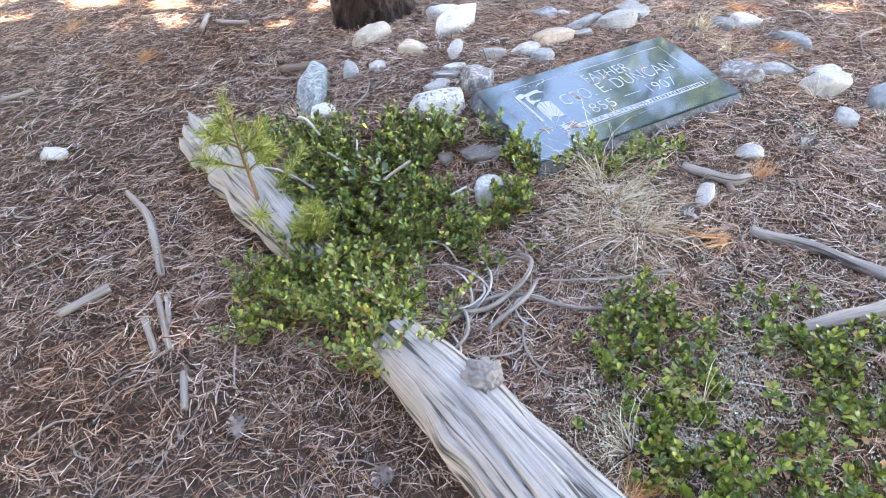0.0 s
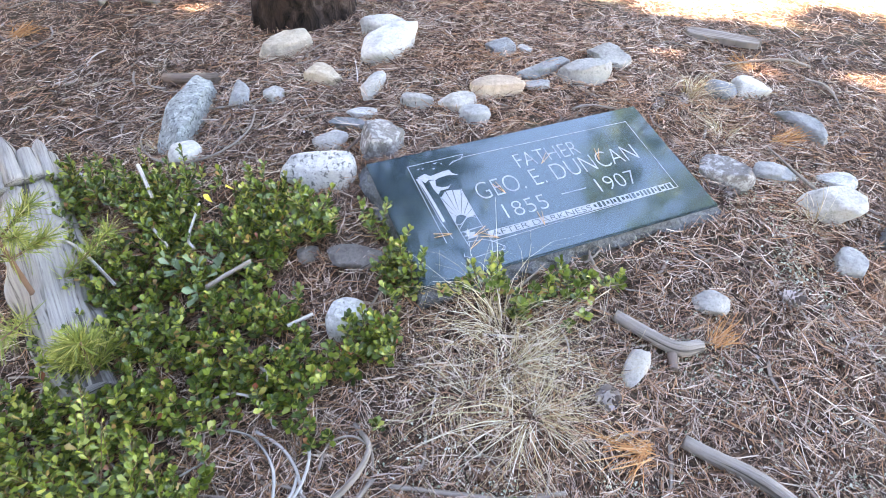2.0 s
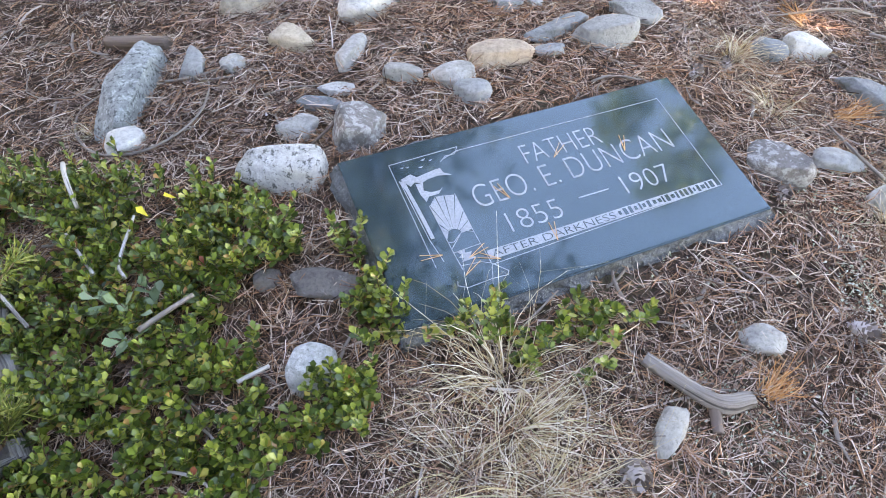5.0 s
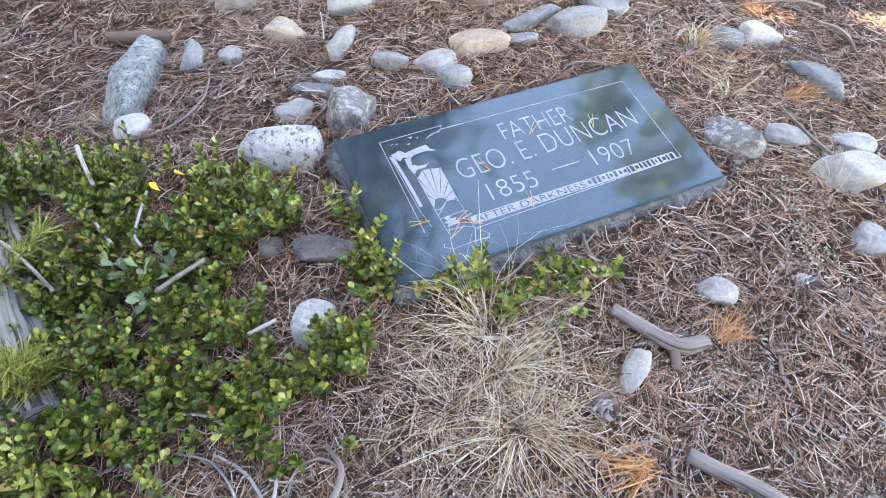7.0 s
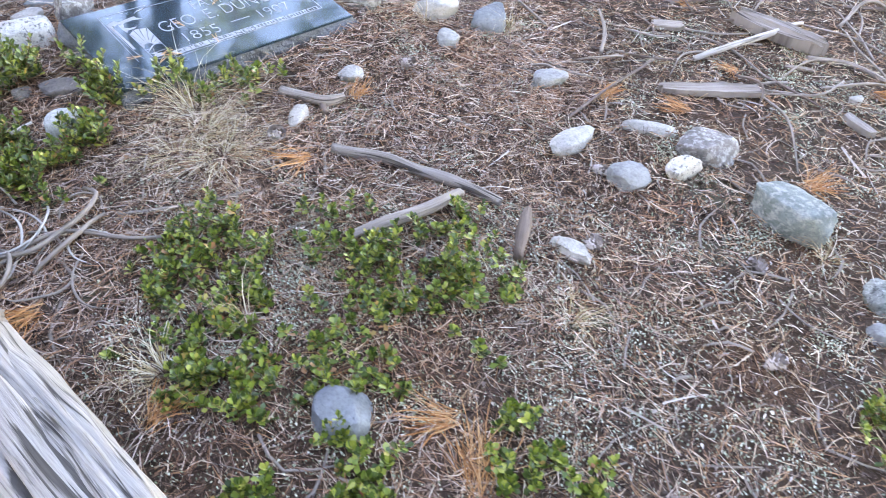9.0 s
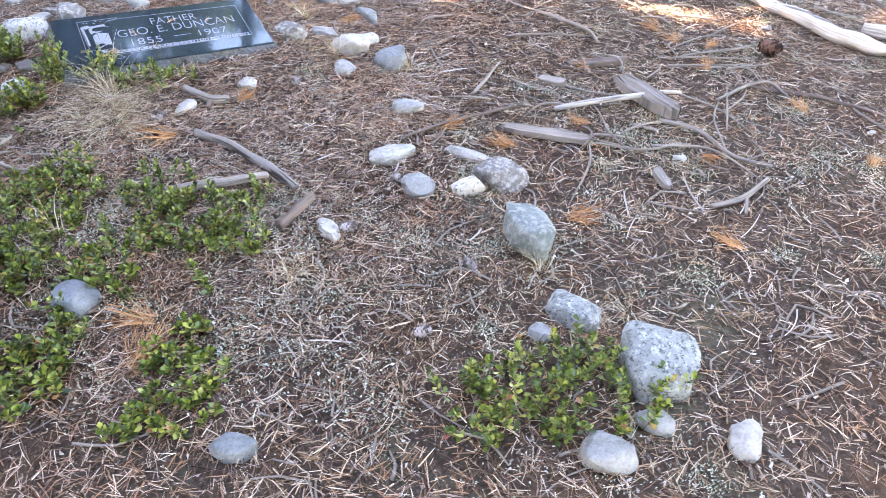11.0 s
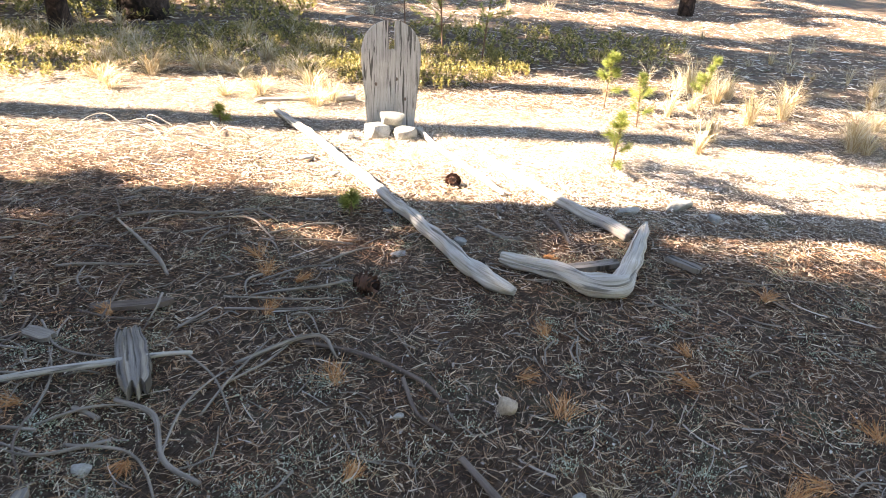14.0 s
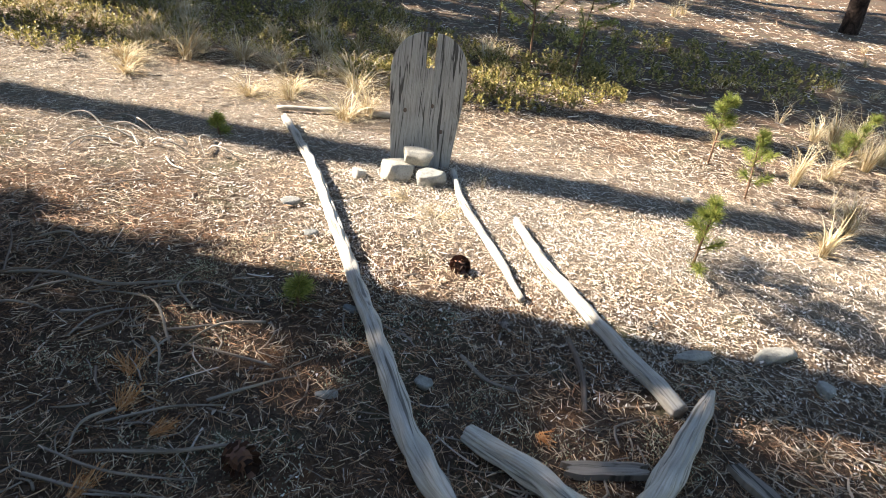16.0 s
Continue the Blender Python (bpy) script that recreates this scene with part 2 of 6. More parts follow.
M = {
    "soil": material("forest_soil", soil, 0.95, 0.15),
    "needles": material("dry_needles", by_island((0.0, (0.07, 0.037, 0.026)), (0.25, (0.22, 0.115, 0.068)), (0.5, (0.44, 0.225, 0.11)),
                                                 (0.64, (0.34, 0.255, 0.215)), (0.85, (0.52, 0.395, 0.30)), (1.0, (0.72, 0.60, 0.48))), 0.6, 0.4),
    "dull_needles": material("grey_needles", by_island((0.0, (0.04, 0.024, 0.017)), (0.3, (0.17, 0.095, 0.056)), (0.55, (0.40, 0.22, 0.11)), (0.8, (0.52, 0.39, 0.27)), (1.0, (0.80, 0.69, 0.54)), cool=(0.86, 0.84, 0.70), warm=(1.0, 0.64, 0.36), size=2.6), 0.6, 0.35),
    # lower layer, coloured darker to paint shade into gaps between the top needles
    "old_needles": material("gap_dark_needles", by_island((0.0, (0.018, 0.011, 0.009)), (0.5, (0.075, 0.042, 0.028)), (0.85, (0.18, 0.105, 0.065)), (1.0, (0.32, 0.24, 0.19))), 0.75, 0.25),
    # bleached tone raised again, painting sun brightness into the litter beyond the shade
    "pale_needles": material("bleached_sunlit_needles", by_island((0.0, (0.10, 0.065, 0.043)), (0.3, (0.32, 0.24, 0.165)), (0.65, (0.58, 0.49, 0.39)), (1.0, (0.84, 0.80, 0.73)), warm=(1.0, 0.82, 0.64)), 0.8, 0.25),
    "twig_bits": material("grey_twig_bits", by_island((0.0, (0.16, 0.125, 0.10)), (0.5, (0.36, 0.31, 0.27)), (1.0, (0.58, 0.53, 0.47))), 0.8, 0.25),
    "chips": material("wood_chips", by_island((0.0, (0.04, 0.027, 0.022)), (0.5, (0.14, 0.10, 0.08)), (0.9, (0.30, 0.25, 0.22)),
                                              (1.0, (0.55, 0.50, 0.44))), 0.85, 0.2),
    "rust": material("rust_needles", by_island((0.0, (0.30, 0.12, 0.04)), (0.5, (0.48, 0.22, 0.08)), (1.0, (0.58, 0.34, 0.16))), 0.7, 0.3),
    "straw": material("dry_grass", leaf_look((0.0, (0.27, 0.19, 0.095)), (0.45, (0.50, 0.385, 0.21)), (0.75, (0.60, 0.53, 0.40)), (0.93, (0.74, 0.66, 0.50)),
                                             (1.0, (0.36, 0.34, 0.10)), translucent=0.2), 0.6, 0.3),
    "leaf": material("bearberry_leaf", leaf_look((0.0, (0.024, 0.047, 0.010)), (0.35, (0.066, 0.11, 0.016)), (0.72, (0.165, 0.215, 0.028)),
                                                 (0.93, (0.34, 0.35, 0.07)), (0.975, (0.36, 0.22, 0.07)), (1.0, (0.22, 0.06, 0.035)), translucent=0.2), 0.3, 0.5),
    "wide_leaf": material("pale_leaf", leaf_look((0.0, (0.10, 0.16, 0.08)), (1.0, (0.20, 0.26, 0.15))), 0.5, 0.3),
    "yellow_leaf": material("yellow_leaf", leaf_look((0.0, (0.55, 0.45, 0.04)), (1.0, (0.65, 0.55, 0.05))), 0.5, 0.3),
    "far_leaf": material("undergrowth_leaf", leaf_look((0.0, (0.08, 0.08, 0.022)), (0.5, (0.21, 0.19, 0.05)), (1.0, (0.50, 0.40, 0.16)),
                                                       translucent=0.3), 0.5, 0.3),
    "stem": material("bearberry_stem", plain((0.20, 0.12, 0.08)), 0.8, 0.2),
    "lichen": material("ground_lichen", by_island((0.0, (0.19, 0.23, 0.16)), (0.5, (0.36, 0.40, 0.29)), (1.0, (0.58, 0.60, 0.48))), 0.95, 0.1),
    "pale_crumbs": material("bleached_crumbs", by_island((0.0, (0.30, 0.26, 0.21)), (0.5, (0.58, 0.54, 0.48)), (1.0, (0.82, 0.79, 0.74))), 0.95, 0.1),
    "pine": material("pine_needles", leaf_look((0.0, (0.03, 0.06, 0.015)), (0.6, (0.07, 0.12, 0.03)), (1.0, (0.15, 0.19, 0.05)), translucent=0.2), 0.5, 0.3),
    "sapling": material("sapling_needles", leaf_look((0.0, (0.11, 0.15, 0.035)), (0.6, (0.22, 0.26, 0.06)), (1.0, (0.40, 0.38, 0.12)), translucent=0.35), 0.5, 0.3),
    "bark": material("pine_bark", bark_look, 0.95, 0.1),
    "log": material("silver_log_wood", weathered((0.40, 0.375, 0.335), (0.11, 0.097, 0.085), 0.8, 0.395), 0.85, 0.2),
    "pole": material("grey_pole_wood", weathered((0.58, 0.55, 0.50), (0.20, 0.175, 0.15), 0.6, 0.37), 0.85, 0.2),
    "twig": material("bleached_twig", weathered((0.36, 0.31, 0.26), (0.14, 0.11, 0.09), 0.3), 0.85, 0.2),
    "dark_twig": material("dark_twig", weathered((0.22, 0.17, 0.14), (0.09, 0.065, 0.05), 0.2), 0.9, 0.2),
    "board": material("silver_board", weathered((0.56, 0.54, 0.51), (0.22, 0.205, 0.19), 0.8), 0.85, 0.2),
    "old_wood": material("rotten_grey_wood", weathered((0.32, 0.285, 0.25), (0.085, 0.07, 0.06), 0.7), 0.9, 0.15),
    "granite": material("polished_granite", granite(True), 0.1, 0.7),
    "granite_rough": material("rough_granite", granite(False), 0.7, 0.4),
    "letter": material("frosted_inscription", plain((0.30, 0.315, 0.33), 0.4, 260), 0.5, 0.6),
    "dark_cone": material("dark_cone_scales", by_island((0.0, (0.03, 0.018, 0.014)), (0.6, (0.10, 0.05, 0.035)), (1.0, (0.20, 0.11, 0.08))), 0.8, 0.2),
    "cone": material("cone_scales", by_island((0.0, (0.10, 0.08, 0.07)), (0.6, (0.26, 0.22, 0.20)), (1.0, (0.50, 0.45, 0.42))), 0.8, 0.2),
    "grey": material("grey_rock", rock((0.36, 0.36, 0.345), (0.11, 0.09, 0.09), (0.36, 0.36, 0.34), 0.2)),
    "pale": material("pale_rock", rock((0.48, 0.46, 0.42), (0.14, 0.13, 0.12), (0.44, 0.43, 0.40), 0.2)),
    "white": material("white_rock", rock((0.66, 0.64, 0.59), (0.24, 0.23, 0.21), (0.58, 0.57, 0.54), 0.1)),
    "beige": material("beige_rock", rock((0.52, 0.44, 0.34), (0.17, 0.14, 0.12), (0.44, 0.39, 0.32), 0.05)),
    "ochre": material("ochre_rock", rock((0.50, 0.39, 0.29), (0.14, 0.11, 0.10), (0.46, 0.38, 0.30), 0.1)),
    "slate": material("blue_grey_rock", rock((0.235, 0.255, 0.265), (0.08, 0.08, 0.09), (0.28, 0.29, 0.29), 0.1)),
    "brown": material("brown_rock", rock((0.20, 0.175, 0.155), (0.09, 0.08, 0.07), (0.27, 0.25, 0.22), 0.1)),
    "teal": material("green_grey_rock", rock((0.20, 0.24, 0.235), (0.10, 0.11, 0.11), (0.31, 0.335, 0.32), 0.5)),
    "lichened": material("lichened_rock", rock((0.50, 0.50, 0.47), (0.12, 0.12, 0.115), (0.60, 0.60, 0.56), 0.4, 0.6)),
    "mottled": material("mottled_rock", rock((0.36, 0.385, 0.37), (0.09, 0.10, 0.098), (0.56, 0.59, 0.57), 0.35, 0.535, 210)),
    "chalk": material("specked_white_rock", rock((0.66, 0.64, 0.59), (0.10, 0.10, 0.095), (0.74, 0.73, 0.69), 0.35, 0.545, 160)),
    "lichen_dark": material("dark_lichened_rock", rock((0.22, 0.205, 0.195), (0.08, 0.075, 0.07), (0.40, 0.40, 0.385), 0.5)),
}


# ---------------------------------------------------------------- mesh tools
def ground_z(x, y):
    """Height of the forest floor; works on numbers and arrays."""
    x, y = np.asarray(x, float), np.asarray(y, float)
    z = 0.15 * np.exp(-((x + 1.65) ** 2 + (y - 3.5) ** 2) / 0.72)
    z = z + 0.006 * np.sin(7.1 * x + 1.3 * y + 0.4) * np.sin(6.3 * y - 2.2 * x) + 0.0035 * np.sin(17 * x + 9 * y) * np.sin(19 * y - 7 * x + 1)
    z = z - 0.022 * np.exp(-((x + 1.18) ** 2 + (y - 3.03) ** 2) / 0.05)
    far = np.clip((np.hypot(x, y - 3) - 5) / 20, 0, 1)
    return z + far * (0.35 * np.sin(0.31 * x + 0.8) * np.cos(0.27 * y + 0.5) + 0.12 * np.sin(1.1 * x + 0.5 * y))


def gz(x, y):
    return float(ground_z(x, y))


def mesh_of(name, verts, faces, mat, uv=None, smooth=True):
    """A mesh from arrays: verts n x 3, faces m x k of one size."""
    verts, faces = np.asarray(verts, np.float32), np.asarray(faces, np.int32)
    me = bpy.data.meshes.new(name)
    k = faces.shape[1]
    me.vertices.add(len(verts))
    me.vertices.foreach_set("co", verts.ravel())
    me.loops.add(faces.size)
    me.loops.foreach_set("vertex_index", faces.ravel())
    me.polygons.add(len(faces))
    me.polygons.foreach_set("loop_start", np.arange(0, faces.size, k, dtype=np.int32))
    me.polygons.foreach_set("loop_total", np.full(len(faces), k, np.int32))
    me.polygons.foreach_set("use_smooth", np.full(len(faces), smooth))
    if uv is not None:
        layer = me.uv_layers.new(name="UVMap")
        layer.data.foreach_set("uv", np.asarray(uv, np.float32).ravel())
    me.materials.append(mat)
    me.update(calc_edges=True)
    return me


def part(name, mesh, parent=None, label="", at=None):
    if isinstance(mesh, bmesh.types.BMesh):
        raise TypeError("give part() a mesh")
    ob = new(name, mesh)
    if at is not None:
        ob.matrix_basis = at
    if parent is not None:
        ob.parent = parent
    return tagged(ob, label=label)


def bm_mesh(name, bm, mat, smooth=True):
    me = bpy.data.meshes.new(name)
    bm.normal_update()
    bm.to_mesh(me)
    bm.free()
    for p in me.polygons:
        p.use_smooth = smooth
    me.materials.append(mat)
    return me


def spline(points, n):
    """n places along a smooth line through the points."""
    p = np.array(points, float)
    if len(p) == 2:
        return p[0] + (p[1] - p[0]) * np.linspace(0, 1, n)[:, None]
    q = np.vstack([2 * p[0] - p[1], p, 2 * p[-1] - p[-2]])
    out = []
    for s in np.linspace(0, len(p) - 1 - 1e-6, n):
        i, f = int(s), s - int(s)
        a, b, c, d = q[i], q[i + 1], q[i + 2], q[i + 3]
        out.append(0.5 * (2 * b + (c - a) * f + (2 * a - 5 * b + 4 * c - d) * f * f + (3 * b - a - 3 * c + d) * f ** 3))
    return np.array(out)


def tube(points, radii, sides=8, steps=12, rough=0.0, grooves=0.0, seed=0, squash=1.0, knots=()):
    """Arrays of a bent round bar with caps: verts, quads, uv. knots: (share of length, angle, height)."""
    c = spline(points, steps)
    r = np.interp(np.linspace(0, 1, steps), np.linspace(0, 1, len(radii)), radii)
    along = np.concatenate([[0], np.cumsum(np.linalg.norm(np.diff(c, axis=0), axis=1))])
    t = np.gradient(c, axis=0)
    t /= np.linalg.norm(t, axis=1)[:, None] + 1e-9
    up = np.where(np.abs(t[:, 2:3]) > 0.9, [[1.0, 0, 0]], [[0, 0, 1.0]])
    side = np.cross(t, up)
    side /= np.linalg.norm(side, axis=1)[:, None] + 1e-9
    top = np.cross(side, t)
    ang = np.linspace(0, 2 * math.pi, sides, endpoint=False)
    g = np.random.default_rng(seed)
    ring = np.ones((steps, sides))
    if rough:
        for k in range(5):
            f, ph, fa = g.uniform(2, 16), g.uniform(0, 6.3, 2), g.integers(1, 5)
            ring += rough / (1 + 0.4 * k) * np.sin(f * along[:, None] * 3 + ph[0] + fa * ang[None] + ph[1])
    if grooves:
        for k in range(14):
            a0, wdt = g.uniform(0, 6.28), g.uniform(0.5, 1.5) * 6.28 / sides
            a = a0 + 0.35 * np.sin(along * g.uniform(1, 4) + g.uniform(0, 6))
            d = np.angle(np.exp(1j * (ang[None] - a[:, None])))
            depth = grooves * g.uniform(0.4, 1.0) * np.clip(np.sin(along * g.uniform(2, 6) + g.uniform(0, 6)) + 0.7, 0, 1)
            ring -= depth[:, None] * np.exp(-(d / wdt) ** 2)
    for share, a0, hgt in knots:
        d = np.angle(np.exp(1j * (ang[None] - a0)))
        dl = (along[:, None] - share * along[-1])
        ring += hgt * np.exp(-(d / 0.42) ** 2 - (dl / 0.045) ** 2)
    rad = r[:, None] * ring
    v = c[:, None] + side[:, None] * (rad * np.cos(ang))[..., None] + top[:, None] * (rad * np.sin(ang))[..., None] * squash
    verts = np.vstack([v.reshape(-1, 3), c[:1], c[-1:]])
    i, j = np.meshgrid(np.arange(steps - 1), np.arange(sides), indexing="ij")
    jn = (j + 1) % sides
    quads = np.stack([i * sides + j, i * sides + jn, (i + 1) * sides + jn, (i + 1) * sides + j], -1).reshape(-1, 4)
    circ = 2 * math.pi * float(np.mean(r))
    u0, u1 = along[i], along[i + 1]
    v0, v1 = j / sides * circ, (j + 1) / sides * circ
    uv = np.stack([np.stack([u0, v0], -1), np.stack([u0, v1], -1), np.stack([u1, v1], -1), np.stack([u1, v0], -1)], -2).reshape(-1, 2)
    caps, cuv = [], []
    for base, centre, flip in ((0, steps * sides, 1), ((steps - 1) * sides, steps * sides + 1, 0)):
        for k in range(0, sides, 2):
            tri = [base + k, base + (k + 1) % sides, base + (k + 2) % sides, centre]
            caps.append(tri[::-1] if flip else tri)
            cuv += [(0.1 * math.cos(ang[q % sides]), 0.3 * math.sin(ang[q % sides])) for q in (k, k + 1, k + 2)] + [(0, 0)]
    return verts, np.vstack([quads, caps]), np.vstack([uv, cuv])


def tubes(name, parts, mat):
    vs, fs, us, n = [], [], [], 0
    for v, f, u in parts:
        vs.append(v), fs.append(f + n), us.append(u)
        n += len(v)
    return mesh_of(name, np.vstack(vs), np.vstack(fs), mat, np.vstack(us))


def strips(roots, heads, lens, widths, bend, lift, segs=2, taper=0.35):
    """Thin blades from roots: heading angle, length, width, sideways bend and rise. Arrays of verts and quads."""
    n = len(roots)
    s = np.linspace(0, 1, segs + 1)
    a = heads[:, None] + bend[:, None] * s[None]
    step = lens[:, None] / segs
    dx, dy = np.cos(a) * step, np.sin(a) * step
    x = roots[:, 0:1] + np.concatenate([np.zeros((n, 1)), np.cumsum(dx[:, :-1], 1)], 1)
    y = roots[:, 1:2] + np.concatenate([np.zeros((n, 1)), np.cumsum(dy[:, :-1], 1)], 1)
    z = roots[:, 2:3] + lift[:, None] * s[None]
    w = widths[:, None] * (1 - taper * s[None]) / 2
    px, py = -np.sin(a) * w, np.cos(a) * w
    left = np.stack([x + px, y + py, z], -1)
    roll = np.sin(np.arange(n) * 12.9898 + heads * 7.0)[:, None]
    right = np.stack([x - px, y - py, z + widths[:, None] * 0.9 * roll], -1)
    verts = np.stack([left, right], 2).reshape(-1, 3)
    k = 2 * (segs + 1)
    i = np.arange(segs)
    one = np.stack([2 * i, 2 * i + 1, 2 * i + 3, 2 * i + 2], -1)
    return verts, (np.arange(n)[:, None, None] * k + one[None]).reshape(-1, 4)


def arch_blades(origin, count, height, spread, width, seed, segs=4, droop=0.6, base=0.02):
    """Grass blades that rise from a tuft and arch outwards."""
    g = np.random.default_rng(seed)
    a = g.choice(g.uniform(0, 6.28, 5), count) + g.normal(0, 0.75, count)
    hgt = height * g.uniform(0.15, 1.0, count)
    out = spread * g.uniform(0.2, 1.0, count) ** 0.8
    s = np.linspace(0, 1, segs + 1)
    r = out[:, None] * (s[None] ** 1.4) + base * g.uniform(0, 1, (count, 1))
    z = hgt[:, None] * (s[None] - droop * g.uniform(0.3, 1.25, (count, 1)) * s[None] ** 2.6)
    aa = a[:, None] + g.normal(0, 0.9, (count, 1)) * s[None] ** 1.5
    x, y = origin[0] + r * np.cos(aa), origin[1] + r * np.sin(aa)
    z = origin[2] + z
    w = width * (1 - 0.75 * s[None]) * g.uniform(0.6, 1.2, (count, 1)) / 2
    px, py = -np.sin(a)[:, None] * w, np.cos(a)[:, None] * w
    verts = np.stack([np.stack([x + px, y + py, z], -1), np.stack([x - px, y - py, z], -1)], 2).reshape(-1, 3)
    k, i = 2 * (segs + 1), np.arange(segs)
    one = np.stack([2 * i, 2 * i + 1, 2 * i + 3, 2 * i + 2], -1)
    return verts, (np.arange(count)[:, None, None] * k + one[None]).reshape(-1, 4)


def thing(name, x, y, z, label, category, group="", yaw=0.0):
    """An Empty at a thing's base, under which its parts go."""
    e = new(name)
    e.empty_display_size = 0.05
    e.matrix_basis = pose(x, y, z, 0, 0, yaw)
    return tagged(e, label, category, group)


def inside(poly, x, y):
    ok, n = np.zeros(len(x), bool), len(poly)
    for i in range(n):
        (x1, y1), (x2, y2) = poly[i], poly[(i + 1) % n]
        hit = ((y1 > y) != (y2 > y)) & (x < (x2 - x1) * (y - y1) / (y2 - y1 + 1e-12) + x1)
        ok ^= hit
    return ok


# ---------------------------------------------------------------- ground
def axis_steps(lo, hi, fine, reach):
    mid = np.arange(lo, hi + 1e-6, fine)
    out = np.cumsum(fine * 1.18 ** np.arange(1, 60))
    out = out[out < reach]
    return np.concatenate([lo - out[::-1], mid, hi + out])


gx, gy = axis_steps(-5.0, 4.5, 0.045, 120), axis_steps(0.6, 9.0, 0.045, 120)
gxx, gyy = np.meshgrid(gx, gy)
nx, ny = len(gx), len(gy)
gi, gj = np.meshgrid(np.arange(ny - 1), np.arange(nx - 1), indexing="ij")
gf = np.stack([gi * nx + gj, gi * nx + gj + 1, (gi + 1) * nx + gj + 1, (gi + 1) * nx + gj], -1).reshape(-1, 4)
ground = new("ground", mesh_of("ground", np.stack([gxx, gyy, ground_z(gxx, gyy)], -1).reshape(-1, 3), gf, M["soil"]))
tagged(ground, "brown forest soil under dry pine needles", "ground", kind="structure")


# ---------------------------------------------------------------- headstone
def headstone():
    W, D, T = 0.722, 0.360, 0.13
    SX, SY = -0.006, -0.010           # the slab's middle, from the thing's origin
    base = thing("headstone", -1.415, 3.259, 0.0, "low slab headstone of polished dark granite with frosted lettering", "headstone")
    base.matrix_basis = pose(-1.415, 3.259, 0.154, 0, 0, 41.4) @ pose(0, 0, 0, 8.3, 1.9, 0)
    bm = bmesh.new()
    bmesh.ops.create_cube(bm, size=1, matrix=Matrix.Translation((SX, SY, -T / 2 - 0.006)) @ Matrix.Diagonal((W, D, T, 1)))
    bmesh.ops.subdivide_edges(bm, edges=bm.edges[:], cuts=26, use_grid_fill=True)
    for v in bm.verts:
        x, y = v.co.x - SX, v.co.y - SY
        if (abs(x) > W / 2 - 1e-4 or abs(y) > D / 2 - 1e-4) and v.co.z < -0.008:
            deep = min(1, (-v.co.z - 0.008) / 0.02)
            n = deep * (0.012 + 0.016 * noise.noise(v.co * 16) + 0.009 * noise.noise(v.co * 48) + 0.005 * noise.noise(v.co * 120))
            if abs(x) > W / 2 - 1e-4:
                v.co.x += math.copysign(n, x)
            if abs(y) > D / 2 - 1e-4:
                v.co.y += math.copysign(n, y)
    part("body", bm_mesh("body", bm, M["granite_rough"], False), base, "rough-split grey granite sides")
    bm = bmesh.new()
    bmesh.ops.create_cube(bm, size=1, matrix=Matrix.Translation((SX, SY, -0.004)) @ Matrix.Diagonal((W, D, 0.008, 1)))
    bmesh.ops.bevel(bm, geom=[e for e in bm.edges if e.verts[0].co.z > -0.001 and e.verts[1].co.z > -0.001], offset=0.003, segments=2, affect="EDGES")
    part("polished_face", bm_mesh("polished_face", bm, M["granite"], False), base, "polished dark face")

    # carved lines and words are given from the face's lower corner
    CX, CY = 0.3545, 0.172

    def bar(name, x0, y0, x1, y1, wide, mat="letter", h=0.0006):
        a, b = Vector((x0 - CX, y0 - CY, 0)), Vector((x1 - CX, y1 - CY, 0))
        d = (b - a)
        m = Matrix.Translation((a + b) / 2 + Vector((0, 0, h / 2))) @ Matrix.Rotation(math.atan2(d.y, d.x), 4, "Z") @ Matrix.Diagonal((d.length, wide, h, 1))
        q = bmesh.new()
        bmesh.ops.create_cube(q, size=1, matrix=m)
        return part(name, bm_mesh(name, q, M[mat], False), base)

    def line(name, points, wide=0.0013):
        """A carved line through the points, as one flat ribbon with short joints."""
        q = bmesh.new()
        for (x0, y0), (x1, y1) in zip(points, points[1:]):
            d = Vector((x1 - x0, y1 - y0, 0))
            m = Matrix.Translation(((x0 + x1) / 2 - CX, (y0 + y1) / 2 - CY, 0.0004)) @ Matrix.Rotation(math.atan2(d.y, d.x), 4, "Z") @ Matrix.Diagonal((d.length + wide, wide, 0.0006, 1))
            bmesh.ops.create_cube(q, size=1, matrix=m)
        return part(name, bm_mesh(name, q, M["letter"], False), base)

    def patch(name, points):
        """A frosted patch with the given outline."""
        q = bmesh.new()
        q.faces.new([q.verts.new((x - CX, y - CY, 0.0007)) for x, y in points])
        bmesh.ops.triangulate(q, faces=q.faces[:])
        for f in q.faces:
            if f.normal.z < 0:
                f.normal_flip()
        return part(name, bm_mesh(name, q, M["letter"], False), base)

    def words(text, x, y, cap, width, mat="letter", h=0.0006, name="inscription", rise=0.0):
        cu = bpy.data.curves.new(name, "FONT")
        cu.body, cu.size, cu.extrude, cu.offset = text, cap / 0.69, h / 2, -0.0013 * cap / 0.05
        tmp = new("lettering", cu)
        bpy.context.view_layer.update()
        me = bpy.data.meshes.new_from_object(tmp.evaluated_get(bpy.context.evaluated_depsgraph_get()))
        bpy.data.objects.remove(tmp)
        xs = [v.co.x for v in me.vertices]
        k = width / (max(xs) - min(xs))
        for v in me.vertices:
            u = (v.co.x - min(xs)) * k
            v.co = Vector((u + x - CX, v.co.y + y + rise * u - CY, v.co.z + h / 2))
        me.materials.clear()
        me.materials.append(M[mat])
        me.name = name
        return part(name, me, base)

    words("FATHER", 0.320, 0.224, 0.047, 0.166)
